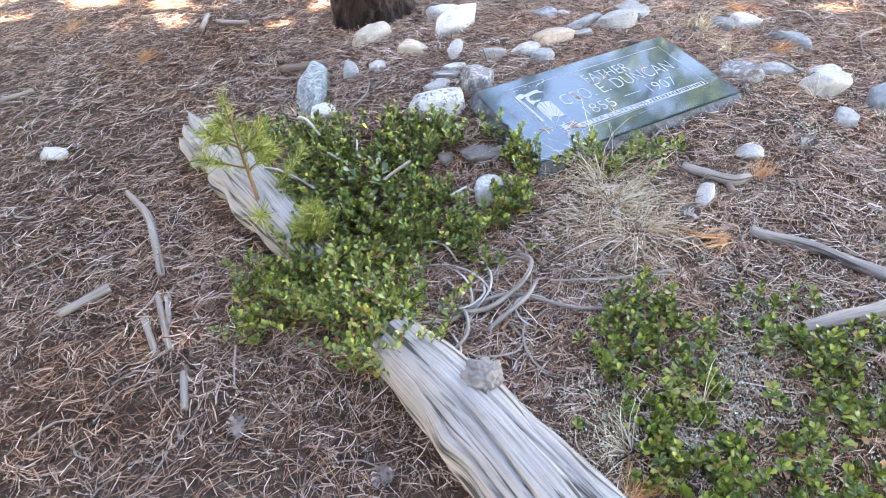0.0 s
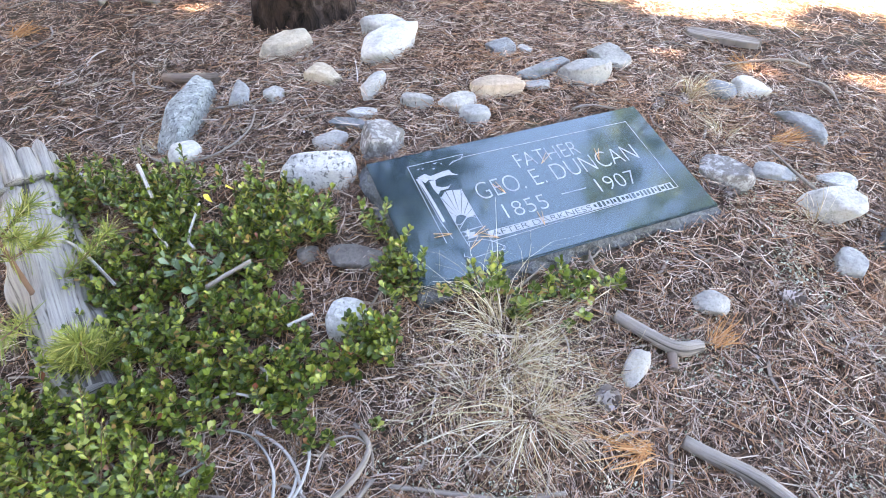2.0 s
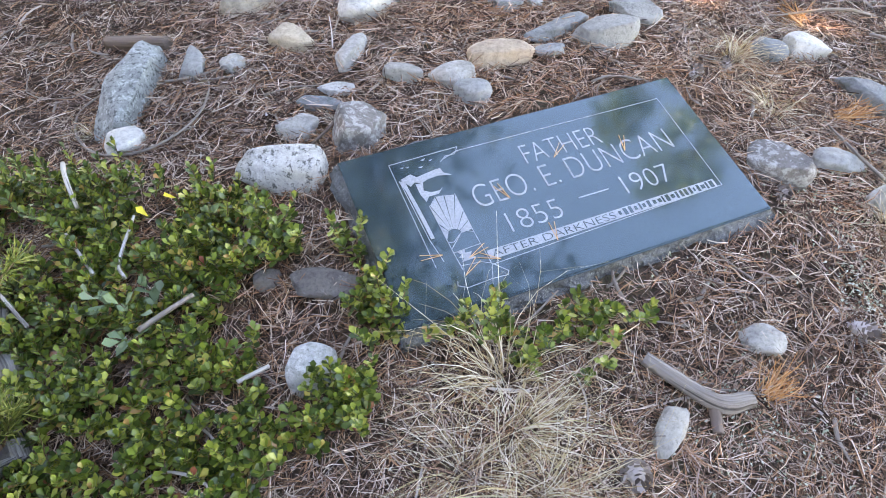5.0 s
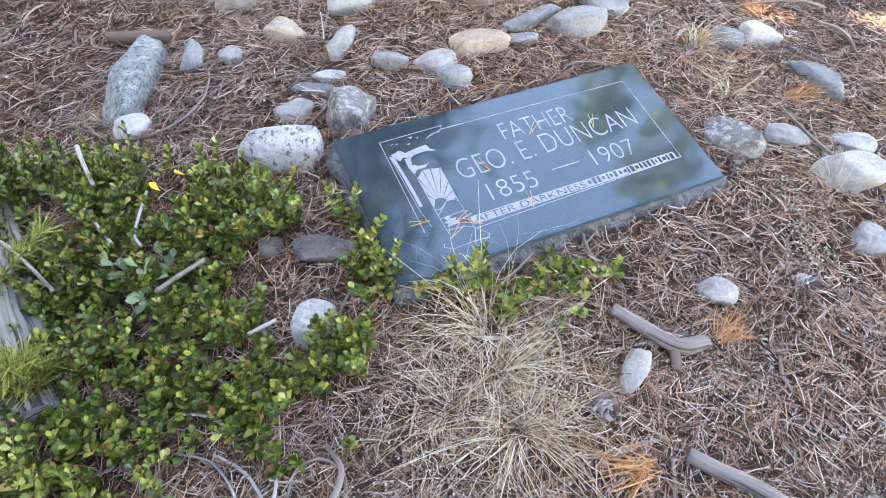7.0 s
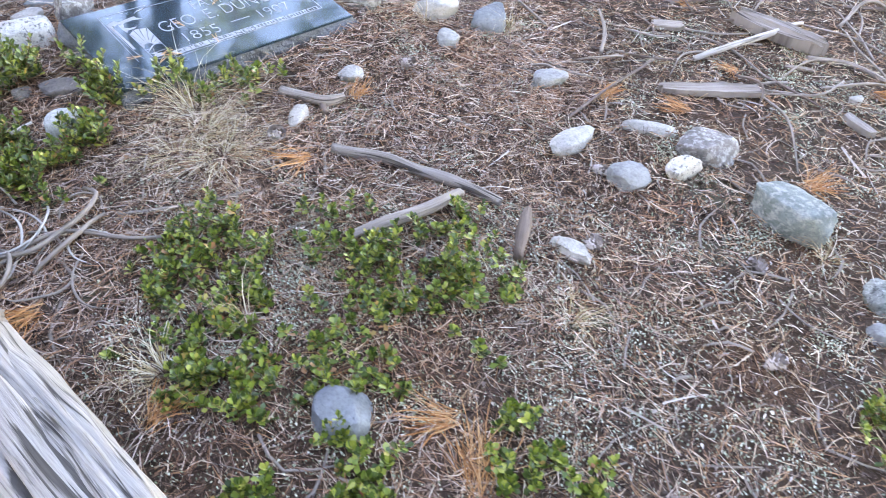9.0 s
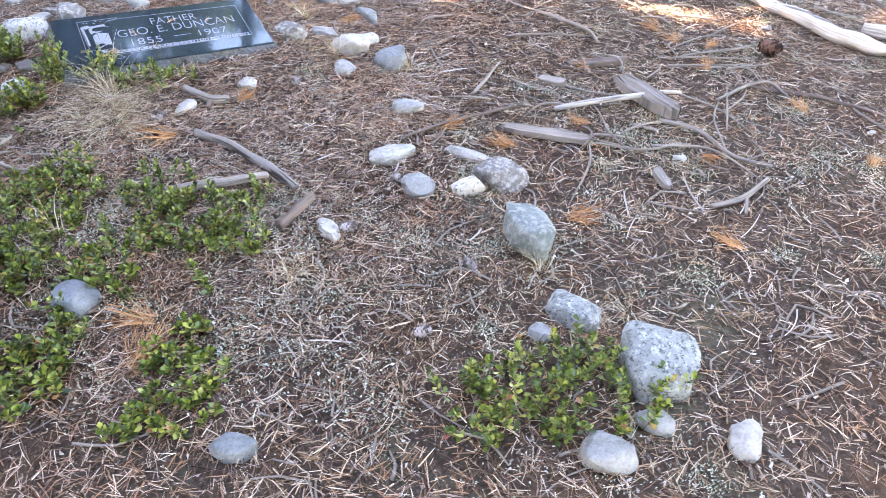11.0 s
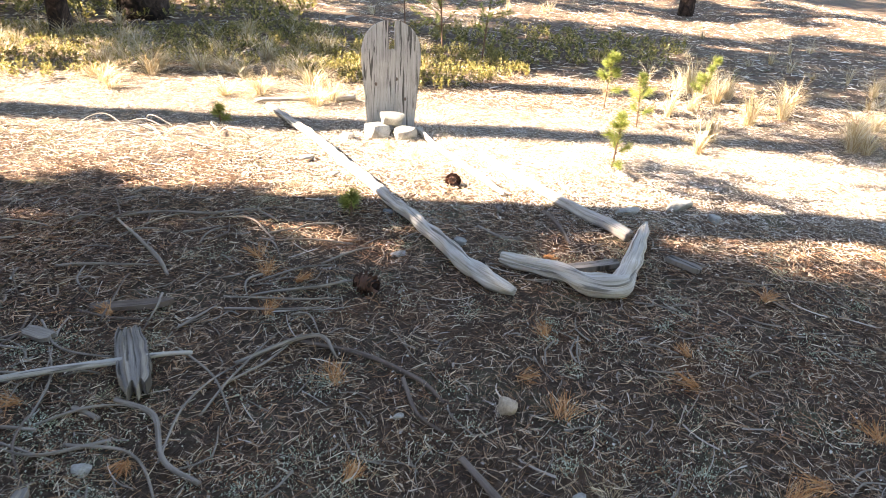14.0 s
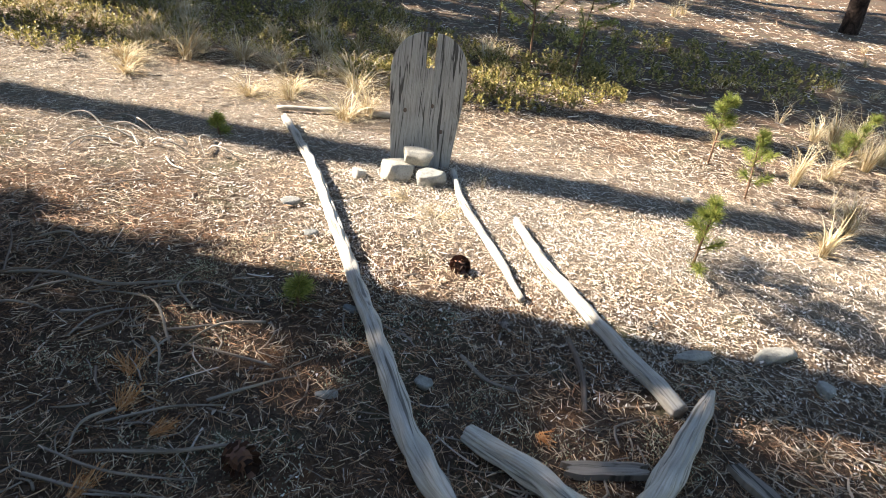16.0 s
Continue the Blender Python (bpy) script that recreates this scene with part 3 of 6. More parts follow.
    words("GEO. E. DUNCAN", 0.192, 0.160, 0.052, 0.424, rise=0.02)
    words("1855", 0.228, 0.094, 0.043, 0.104)
    words("1907", 0.468, 0.099, 0.043, 0.102)
    bar("dash", 0.374, 0.122, 0.438, 0.122, 0.0022)
    bar("ribbon", 0.168, 0.0655, 0.640, 0.0672, 0.019)
    words("AFTER DARKNESS", 0.174, 0.0585, 0.0145, 0.245, "granite", 0.0012, "ribbon_lettering")
    x = 0.427
    while x < 0.630:
        w = rnd.uniform(0.003, 0.008)
        bar("ribbon_mark", x, 0.0668, x + w, 0.0668, rnd.choice((0.0145, 0.0145, 0.008)), "granite", 0.0012)
        x += w + rnd.uniform(0.003, 0.006)
    # border with a carved pine bough breaking its corner
    line("border_line", [(0.205, 0.297), (0.652, 0.293), (0.650, 0.059), (0.166, 0.047)])
    line("border_line", [(0.167, 0.282), (0.180, 0.292), (0.199, 0.291), (0.210, 0.306), (0.073, 0.304), (0.074, 0.073)])
    line("border_line", [(0.205, 0.297), (0.176, 0.287)])
    line("border_line", [(0.163, 0.205), (0.163, 0.119), (0.166, 0.047), (0.150, 0.009)])
    line("border_line", [(0.110, 0.195), (0.113, 0.090), (0.115, 0.054)])
    line("border_line", [(0.079, 0.263), (0.084, 0.128), (0.091, 0.080)])
    patch("trunk_emblem", [(0.077, 0.262), (0.088, 0.262), (0.089, 0.232), (0.091, 0.205), (0.093, 0.165), (0.094, 0.128), (0.087, 0.128), (0.086, 0.165), (0.084, 0.21), (0.082, 0.24)])
    patch("bough_emblem", [(0.082, 0.266), (0.103, 0.272), (0.112, 0.262), (0.148, 0.268), (0.160, 0.268), (0.163, 0.256), (0.175, 0.247), (0.150, 0.253), (0.128, 0.251),
                           (0.116, 0.246), (0.104, 0.252), (0.094, 0.245)])
    patch("bough_emblem", [(0.104, 0.248), (0.118, 0.246), (0.113, 0.230), (0.124, 0.222), (0.141, 0.221), (0.150, 0.227), (0.136, 0.214), (0.117, 0.214), (0.109, 0.204), (0.104, 0.222)])
    for cx, cy, r in ((0.094, 0.29, 0.004), (0.104, 0.288, 0.004), (0.128, 0.281, 0.005), (0.137, 0.296, 0.006), (0.150, 0.291, 0.004)):
        patch("bird_emblem", [(cx - r, cy + 0.3 * r), (cx, cy - 0.4 * r), (cx + r, cy + 0.5 * r), (cx + 0.1 * r, cy + 0.3 * r)])
    # rising sun with rays over hills and water
    sun_x, sun_y = 0.129, 0.121
    rim = [(0.112, 0.118), (0.1115, 0.152), (0.1105, 0.194), (0.127, 0.210), (0.143, 0.208), (0.162, 0.203), (0.1625, 0.164), (0.1625, 0.143), (0.162, 0.124)]
    for (xa, ya), (xb, yb) in zip(rim, rim[1:]):
        def along(x, y, f):
            return sun_x + (x - sun_x) * f, sun_y + (y - sun_y) * f
        xa, ya, xb, yb = xa * 0.95 + xb * 0.05, ya * 0.95 + yb * 0.05, xa * 0.05 + xb * 0.95, ya * 0.05 + yb * 0.95
        la, lb = math.hypot(xa - sun_x, ya - sun_y), math.hypot(xb - sun_x, yb - sun_y)
        patch("sun_ray", [along(xa, ya, 0.0145 / la), (xa, ya), (xb, yb), along(xb, yb, 0.0145 / lb)])
    line("hill_line", [(0.113, 0.112), (0.122, 0.110), (0.146, 0.128), (0.163, 0.118)])
    line("hill_line", [(0.113, 0.098), (0.146, 0.128)])
    line("water_line", [(0.113, 0.090), (0.162, 0.092)])
    patch("water_emblem", [(0.119, 0.089), (0.134, 0.090), (0.131, 0.084), (0.144, 0.083), (0.139, 0.077), (0.147, 0.069), (0.118, 0.068), (0.126, 0.074), (0.116, 0.078), (0.124, 0.082)])
    line("water_line", [(0.116, 0.062), (0.150, 0.058), (0.166, 0.050), (0.187, 0.027), (0.183, 0.020), (0.155, 0.022), (0.110, 0.020), (0.095, 0.029), (0.098, 0.036)])
    return base


def fallen_needle(stone_at, x, y, turn):
    """A pair of needles lying on the polished face."""
    q = bmesh.new()
    for s in (-0.13, 0.13):
        m = Matrix.Rotation(s, 4, "Z") @ Matrix.Translation((0.02, 0, 0.0011)) @ Matrix.Diagonal((0.04, 0.0011, 0.0011, 1))
        bmesh.ops.create_cube(q, size=1, matrix=m)
    ob = new("fallen_needle", bm_mesh("fallen_needle", q, M["rust"], False))
    ob.matrix_basis = stone_at @ pose(x, y, 0.0, 0, 0, turn)
    return tagged(ob, "pair of rusty pine needles lying on polished granite", "pine needles", "needles on the headstone")


slab = headstone()
for x, y, turn in ((-0.22, -0.10, 20), (-0.24, -0.13, 35), (-0.17, -0.12, 150), (-0.06, -0.12, 80), (-0.10, -0.01, 110), (0.02, 0.05, 40), (0.16, 0.02, 70), (-0.26, -0.08, 170)):
    fallen_needle(slab.matrix_basis, x, y, turn)

# ---------------------------------------------------------------- stones
STONE_WORDS = {
    "grey": "rounded grey stone with dark specks", "pale": "pale grey stone lying in dry needles", "white": "white quartz stone on the needle litter",
    "beige": "smooth beige stone on the needle litter", "ochre": "smooth pinkish ochre stone", "slate": "dark blue-grey stone half sunk in needles",
    "brown": "dull brown-grey stone among low green shrubs", "teal": "greenish grey stone crusted with pale lichen",
    "lichened": "pale stone blotched with grey lichen", "mottled": "long grey-green stone mottled with dark lichen", "chalk": "blocky white stone speckled with black lichen", "lichen_dark": "dark stone with white lichen patches"}


def stone(x, y, length, width, yaw, tone, high=None, z=None, group="stones round the grave", block=0.76):
    """A field stone: an ellipsoid cut by a few planes, roughened, sunk a little into the litter."""
    g = random.Random(int(abs(x) * 7919 + abs(y) * 104729))
    high = high or 0.8 * min(width, length)
    bm = bmesh.new()
    bmesh.ops.create_icosphere(bm, subdivisions=4 if length > 0.085 else 3, radius=1)
    cuts = []
    for k in range(12):
        n = Vector((g.gauss(0, 1), g.gauss(0, 1), g.gauss(0, 0.75))).normalized()
        cuts.append((n, g.uniform(0.68, 0.95)))
    cuts.append((Vector((g.uniform(-0.2, 0.2), g.uniform(-0.2, 0.2), 1)).normalized(), g.uniform(0.55, 0.8)))
    off = Vector((g.uniform(0, 50), g.uniform(0, 50), g.uniform(0, 50)))
    for v in bm.verts:
        p = Vector([math.copysign(abs(c) ** block, c) for c in v.co])
        for n, d in cuts:
            over = p.dot(n) - d
            if over > 0:
                p -= n * over * 0.86
        p *= 1 + 0.12 * noise.noise(p * 1.3 + off) + 0.05 * noise.noise(p * 4 + off) + 0.028 * noise.noise(p * 12 + off)
        v.co = Vector((p.x * length * 0.60, p.y * width * 0.62, p.z * high * 0.66))
    ob = new("stone", bm_mesh("stone", bm, M[tone]))
    zz = gz(x, y) + high * 0.24 + 0.004 if z is None else z
    ob.matrix_basis = pose(x, y, zz, g.uniform(-8, 8), g.uniform(-8, 8), yaw)
    return tagged(ob, STONE_WORDS[tone], "stone", group)


stone(-2.413, 3.316, 0.285, 0.095, 105, "mottled", 0.10)
stone(-2.316, 3.152, 0.076, 0.055, 60, "white")
stone(-2.312, 3.420, 0.105, 0.054, 111, "grey")
stone(-2.216, 3.439, 0.051, 0.047, 29, "pale")
stone(-2.338, 3.728, 0.144, 0.086, 56, "beige")
stone(-2.117, 3.553, 0.103, 0.060, 0, "beige")
stone(-1.951, 3.532, 0.130, 0.045, 98, "pale")
stone(-2.080, 3.944, 0.145, 0.073, 20, "white")
stone(-1.996, 3.772, 0.192, 0.104, 75, "white")
stone(-1.805, 3.478, 0.077, 0.050, 17, "grey")
stone(-1.695, 3.492, 0.089, 0.052, 32, "pale")
stone(-1.632, 3.450, 0.074, 0.056, 30, "grey")
stone(-1.621, 3.587, 0.137, 0.060, 23, "ochre")
stone(-1.519, 3.758, 0.188, 0.040, 60, "slate")
stone(-1.518, 3.657, 0.068, 0.032, 29, "grey")
stone(-1.405, 3.772, 0.146, 0.085, 30, "grey")
stone(-1.366, 3.919, 0.114, 0.070, -1, "grey")
stone(-1.675, 3.846, 0.081, 0.052, 28, "grey")
stone(-1.606, 3.880, 0.032, 0.046, 55, "pale")
stone(-1.926, 3.397, 0.072, 0.028, 17, "white")
stone(-1.941, 3.343, 0.092, 0.030, 6, "slate")
stone(-1.950, 3.261, 0.078, 0.048, 9, "pale")
stone(-1.816, 3.272, 0.10, 0.085, 40, "lichen_dark", 0.085)
stone(-1.925, 3.131, 0.150, 0.066, 11, "chalk", 0.085, block=0.42)
stone(-1.745, 2.934, 0.104, 0.046, 15, "brown")
stone(-1.845, 2.918, 0.038, 0.040, -6, "brown")
stone(-1.696, 2.789, 0.068, 0.07, 16, "lichened", 0.075)
stone(-1.904, 2.981, 0.049, 0.047, -21, "pale")
stone(-1.026, 3.926, 0.085, 0.065, 31, "slate")
stone(-0.944, 3.984, 0.097, 0.060, 3, "white")
stone(-0.808, 3.838, 0.142, 0.061, -42, "slate")
stone(-1.014, 3.484, 0.11, 0.085, -35, "lichen_dark")
stone(-0.895, 3.551, 0.090, 0.052, 2, "grey")
stone(-0.736, 3.604, 0.082, 0.055, -10, "lichened")
stone(-0.766, 3.480, 0.129, 0.094, 5, "pale")
stone(-0.730, 3.303, 0.064, 0.068, -8, "grey")
stone(-1.016, 3.081, 0.064, 0.046, 20, "pale")
stone(-1.147, 2.875, 0.078, 0.040, 78, "pale", 0.035, block=0.6)
stone(-0.976, 2.023, 0.100, 0.082, -8, "slate")
stone(-0.188, 2.912, 0.136, 0.041, -16, "pale")
stone(-0.065, 2.806, 0.153, 0.099, -14, "lichen_dark")
stone(-0.154, 2.723, 0.080, 0.070, 41, "chalk", block=0.55)
stone(-0.300, 2.684, 0.090, 0.076, 1, "grey")
stone(-0.416, 2.835, 0.133, 0.056, 32, "pale")
stone(0.045, 2.545, 0.19, 0.095, -62, "teal", 0.11)
stone(-0.440, 3.118, 0.098, 0.064, 6, "grey")
stone(-0.590, 3.454, 0.115, 0.101, 2, "slate")
stone(0.382, 2.143, 0.165, 0.130, -79, "mottled", 0.13, block=0.6)
stone(0.196, 2.281, 0.121, 0.080, -19, "mottled")
stone(0.117, 2.194, 0.047, 0.049, 4, "grey")
stone(0.376, 1.996, 0.070, 0.049, 6, "grey")
stone(0.276, 1.894, 0.106, 0.071, 8, "grey")
stone(0.553, 2.001, 0.058, 0.087, -13, "pale")
stone(-0.438, 1.745, 0.084, 0.053, 10, "slate")
stone(-0.488, 2.433, 0.092, 0.040, -40, "pale")
stone(1.451, 3.524, 0.052, 0.051, 3, "ochre", group="scattered stones")
stone(1.458, 3.011, 0.041, 0.053, 4, "grey", group="scattered stones")
stone(1.645, 3.243, 0.030, 0.023, 4, "pale", group="scattered stones")
stone(0.489, 3.067, 0.039, 0.033, 27, "pale")
stone(1.165, 3.422, 0.027, 0.017, 13, "pale", group="scattered stones")
stone(0.324, 5.700, 0.062, 0.059, 36, "pale", group="scattered stones")
stone(0.229, 5.281, 0.072, 0.037, 48, "grey", group="scattered stones")
stone(0.442, 5.095, 0.048, 0.032, 33, "slate", group="scattered stones")
stone(1.173, 4.509, 0.049, 0.036, 14, "grey", group="scattered stones")
stone(0.818, 4.734, 0.048, 0.026, 12, "slate", group="scattered stones")
stone(0.948, 4.348, 0.057, 0.023, 35, "pale", group="scattered stones")
stone(2.155, 5.210, 0.136, 0.060, 35, "grey", group="scattered stones")
stone(1.905, 5.060, 0.138, 0.044, 41, "grey", group="scattered stones")
stone(2.307, 5.113, 0.050, 0.055, 29, "grey", group="scattered stones")
stone(1.802, 6.408, 0.049, 0.030, 35, "pale", group="scattered stones")
stone(-3.23, 2.916, 0.088, 0.05, 5, "white", group="scattered stones")
# three stones propping the wooden marker
stone(0.475, 5.80, 0.155, 0.115, 35, "pale", 0.10, 0.035, "stones at the wooden marker")
stone(0.64, 5.83, 0.125, 0.095, 41, "grey", 0.085, 0.03, "stones at the wooden marker")
stone(0.555, 5.865, 0.135, 0.085, 15, "pale", 0.07, 0.108, "stones at the wooden marker")


# ---------------------------------------------------------------- logs and sticks
def stick(name, label, category, points, radii, mat="twig", sides=7, z=None, steps=None, group="fallen sticks", rise=0.0, **shape):
    """A fallen stick along places of the plan."""
    steps = steps or 6 * len(points)
    r = max(radii)
    p = spline([(x, y, 0.0) for x, y in points], steps)
    p[:, 2] = ground_z(p[:, 0], p[:, 1]) + (r * 0.8 + 0.008 if z is None else z) + rise * np.sin(np.linspace(0, math.pi, steps))
    o = p[0].copy()
    v, f, u = tube(p - o, radii, sides, steps, seed=int(abs(o[0]) * 977 + abs(o[1]) * 3571), **shape)
    ob = new(name, mesh_of(name, v, f, M[mat], u))
    ob.location = o
    return tagged(ob, label, category, group)


def split_piece(label, x0, y0, x1, y1, wide, thick, mat, seed):
    """A flat split piece of wood with ragged ends and a furrowed face."""
    o, d = Vector((x0, y0, 0)), Vector((x1 - x0, y1 - y0, 0))
    ln, nu, nv = d.length, 26, 14
    vs, uvs = [], []
    for s in (1, -1):
        for i in range(nu + 1):
            for j in range(nv + 1):
                v = (j / nv - 0.5) * wide
                ragged = 0.14 * ln * noise.noise(Vector((v * 60, seed, i // (nu // 2 + 1) * 9.0)))
                u = ln * i / nu + ragged * abs(2 * i / nu - 1) ** 3
                edge = 1 - 0.3 * abs(2 * i / nu - 1) ** 4 + 0.3 * noise.noise(Vector((u * 14, seed + 4, (j > nv / 2) * 5.0)))
                h = thick * (0.5 + 0.35 * noise.noise(Vector((u * 4, v * 90, seed)))) if s > 0 else -thick * 0.5
                vs.append((u, v * edge, h + thick * 0.5))
                uvs.append((u, v + seed * 0.7))
    m, fs = (nu + 1) * (nv + 1), []
    for i in range(nu):
        for j in range(nv):
            a = i * (nv + 1) + j
            fs += [(a, a + nv + 1, a + nv + 2, a + 1), (m + a, m + a + 1, m + a + nv + 2, m + a + nv + 1)]
        for j, flip in ((0, 0), (nv, 1)):
            a = i * (nv + 1) + j
            q = (a, m + a, m + a + nv + 1, a + nv + 1)
            fs.append(q if not flip else q[::-1])
    for j in range(nv):
        for a, flip in ((j, 1), (nu * (nv + 1) + j, 0)):
            q = (a, m + a, m + a + 1, a + 1)
            fs.append(q if flip else q[::-1])
    uv = [uvs[k % m if k < m else k - m] for q in fs for k in q]
    ob = new("wood_piece", mesh_of("wood_piece", vs, fs, M[mat], uv, False))
    ob.matrix_basis = pose(x0, y0, gz((x0 + x1) / 2, (y0 + y1) / 2) + 0.008, 0, -2, math.degrees(math.atan2(d.y, d.x)))
    return tagged(ob, label, "wood", "split wood pieces")


def big_log():
    o = Vector((-1.85, 2.295, 0.075))
    far = Vector((-1.10, 1.645, 0.07))
    base = thing("fallen_log", o.x, o.y, gz(o.x, o.y), "silver-grey weathered log with long cracks and a knot", "log")
    d = far - o
    pts = [(d.x * 0.07, d.y * 0.07, 0.06), (d.x * 0.35 + 0.008, d.y * 0.35, 0.08), (d.x * 0.7, d.y * 0.7 - 0.01, 0.078), (d.x, d.y, 0.075)]
    v, f, u = tube(pts, [0.066, 0.083, 0.09, 0.088, 0.084], 190, 160, rough=0.014, grooves=0.34, seed=5, squash=0.95, knots=((0.33, 0.6, 0.25),))
    part("log_body", mesh_of("log_body", v, f, M["log"], u), base)
    # a raised sheet of sapwood on the upper side, split off along the grain
    pts2 = [(d.x * 0.30 + 0.03, d.y * 0.30 + 0.03, 0.128), (d.x * 0.6 + 0.028, d.y * 0.6 + 0.03, 0.145), (d.x * 0.95 + 0.02, d.y * 0.95 + 0.02, 0.15)]
    v, f, u = tube(pts2, [0.012, 0.034, 0.038, 0.03], 60, 70, rough=0.03, grooves=0.25, seed=9, squash=0.5)
    part("split_sapwood", mesh_of("split_sapwood", v, f, M["log"], u), base, "paler split layer of sapwood")
    kn = bmesh.new()
    bmesh.ops.create_icosphere(kn, subdivisions=5, radius=0.041)
    for w in kn.verts:
        w.co *= 1 + 0.4 * noise.noise(w.co * 38) + 0.3 * noise.noise(w.co * 110) + 0.15 * noise.noise(w.co * 260)
        w.co.z *= 0.95
        w.co += Vector((d.x * 0.31 + 0.036, d.y * 0.31 + 0.032, 0.13))
    part("knot", bm_mesh("knot", kn, M["old_wood"]), base, "rough frayed knot")
    return base


def broken_log():
    base = thing("broken_log", -2.60, 2.92, gz(-2.6, 2.92), "splintered grey end of a rotten log among low shrubs", "log")
    d = Vector((0.52, -0.43, 0))
    v, f, u = tube([(0.03, -0.02, 0.06), (d.x * 0.5, d.y * 0.5, 0.055), (d.x, d.y, 0.03)], [0.066, 0.082, 0.076, 0.05], 60, 70, rough=0.06, grooves=0.34, seed=21, squash=0.8)
    part("log_body", mesh_of("log_body", v, f, M["log"], u), base)
    for k in range(11):
        a = k / 11 * 6.283
        q = Vector((-d.y, d.x, 0)).normalized() * 0.066 * math.cos(a)
        zz = 0.065 + 0.05 * math.sin(a)
        ln = rnd.uniform(0.05, 0.16)
        e = -d.normalized() * ln
        v, f, u = tube([(q.x + 0.05, q.y - 0.04, zz), (q.x + e.x * 0.5, q.y + e.y * 0.5, zz + 0.01), (q.x + e.x, q.y + e.y, zz + rnd.uniform(-0.01, 0.035))],
                       [0.023, 0.020, 0.003], 8, 10, rough=0.08, seed=k, squash=0.6)
        part("splinter", mesh_of("splinter", v, f, M["log"], u), base)
    return base


big_log()
broken_log()

# grave outline of grey poles round the wooden marker
stick("grave_pole", "long bleached pole lying on the needle floor", "pole", [(-0.33, 6.08), (0.125, 5.62), (0.75, 4.87), (1.01, 4.56), (1.21, 4.31), (1.33, 4.19), (1.425, 4.12)],
      [0.020, 0.024, 0.026, 0.028, 0.030, 0.036, 0.034, 0.014], "pole", 36, steps=220, group="poles round the grave", rough=0.07, grooves=0.28)
stick("grave_pole", "crooked grey root log with a broken elbow", "pole", [(1.355, 4.36), (1.55, 4.30), (1.70, 4.235), (1.80, 4.26), (1.86, 4.45), (1.93, 4.74), (1.955, 4.86)],
      [0.024, 0.034, 0.043, 0.046, 0.036, 0.028, 0.010], "pole", 44, steps=200, group="poles round the grave", rough=0.09, grooves=0.42)
stick("grave_pole", "straight bleached pole, half sunlit", "pole", [(1.12, 5.64), (1.36, 5.29), (1.66, 4.97), (1.875, 4.74)],
      [0.016, 0.024, 0.028, 0.028], "pole", 30, steps=140, group="poles round the grave", rough=0.06, grooves=0.28)
stick("grave_pole", "thin bleached pole leaning from the marker's foot", "pole", [(0.69, 6.0), (0.88, 5.65), (1.12, 5.34), (1.31, 5.07)],
      [0.016, 0.017, 0.017, 0.012], "pole", 12, steps=40, group="poles round the grave", rough=0.06)
split_piece("short dark grey plank fragment between the poles", 1.62, 4.385, 1.81, 4.465, 0.045, 0.022, "old_wood", 1)
split_piece("pale split slab of wood on the litter", -0.10, 3.115, 0.19, 3.085, 0.05, 0.018, "twig", 2)
split_piece("square grey chunk of cracked wood", 0.30, 3.56, 0.47, 3.32, 0.085, 0.04, "old_wood", 3)
split_piece("dark brown flat piece of wood", 0.08, 3.68, 0.31, 3.77, 0.04, 0.018, "dark_twig", 4)
split_piece("pale flat piece of wood in the brush", -0.02, 3.52, 0.08, 3.50, 0.05, 0.015, "twig", 5)
split_piece("grey split piece of wood behind the stones", -1.15, 4.30, -0.92, 4.27, 0.05, 0.02, "twig", 6)
split_piece("grey shard of wood beside the grave poles", 2.03, 4.62, 2.14, 4.52, 0.05, 0.018, "old_wood", 7)
split_piece("small upright grey shard in the litter", 0.41, 2.98, 0.44, 2.88, 0.03, 0.02, "old_wood", 8)
stick("bark_piece", "dark upright piece of bark", "bark", [(-0.575, 2.55), (-0.615, 2.40)], [0.012, 0.018, 0.014], "dark_twig", 8, rough=0.1)

STICK = "bleached fallen stick on the needles"
for k in range(16):
    x0, y0, a, b = rnd.uniform(-1.82, -1.48), rnd.uniform(2.32, 2.62), rnd.uniform(0, 6.28), rnd.choice((-1, 1)) * rnd.uniform(0.5, 1.3)
    ln, pts = rnd.uniform(0.04, 0.075), [(x0, y0)]
    for q in range(4):
        a += b * rnd.uniform(0.4, 1.0)
        pts.append((pts[-1][0] + ln * math.cos(a), pts[-1][1] + ln * math.sin(a)))
    stick("root", "thin curled root bleached grey", "root", pts, [rnd.uniform(0.0018, 0.0035), 0.0028, 0.0015], rnd.choice(("pole", "twig")), 6, rise=rnd.uniform(0, 0.03), group="curled roots")
stick("branch", "straight grey branch with the bark gone", "stick", [(-1.045, 2.755), (-0.9, 2.72), (-0.73, 2.635), (-0.635, 2.575)], [0.012, 0.014, 0.015, 0.014, 0.01], "old_wood", 14, steps=50, rough=0.07, knots=((0.35, 1.2, 0.4), (0.7, 2.0, 0.35)))
stick("branch", "flat grey broken branch under shrub leaves", "stick", [(-0.98, 2.455), (-0.90, 2.485), (-0.80, 2.535), (-0.73, 2.595)], [0.012, 0.017, 0.016, 0.012], "twig", 14, steps=40, rough=0.08, squash=0.7, rise=0.015, z=0.028)
stick("branch", "short bent grey stick with a broken fork", "stick", [(-1.20, 2.98), (-1.085, 2.943), (-1.03, 2.966)], [0.012, 0.014, 0.017, 0.014], "old_wood", 12, steps=24, rough=0.07)
stick("branch", STICK, "stick", [(-1.085, 2.943), (-1.074, 2.895)], [0.011, 0.008], "dark_twig")
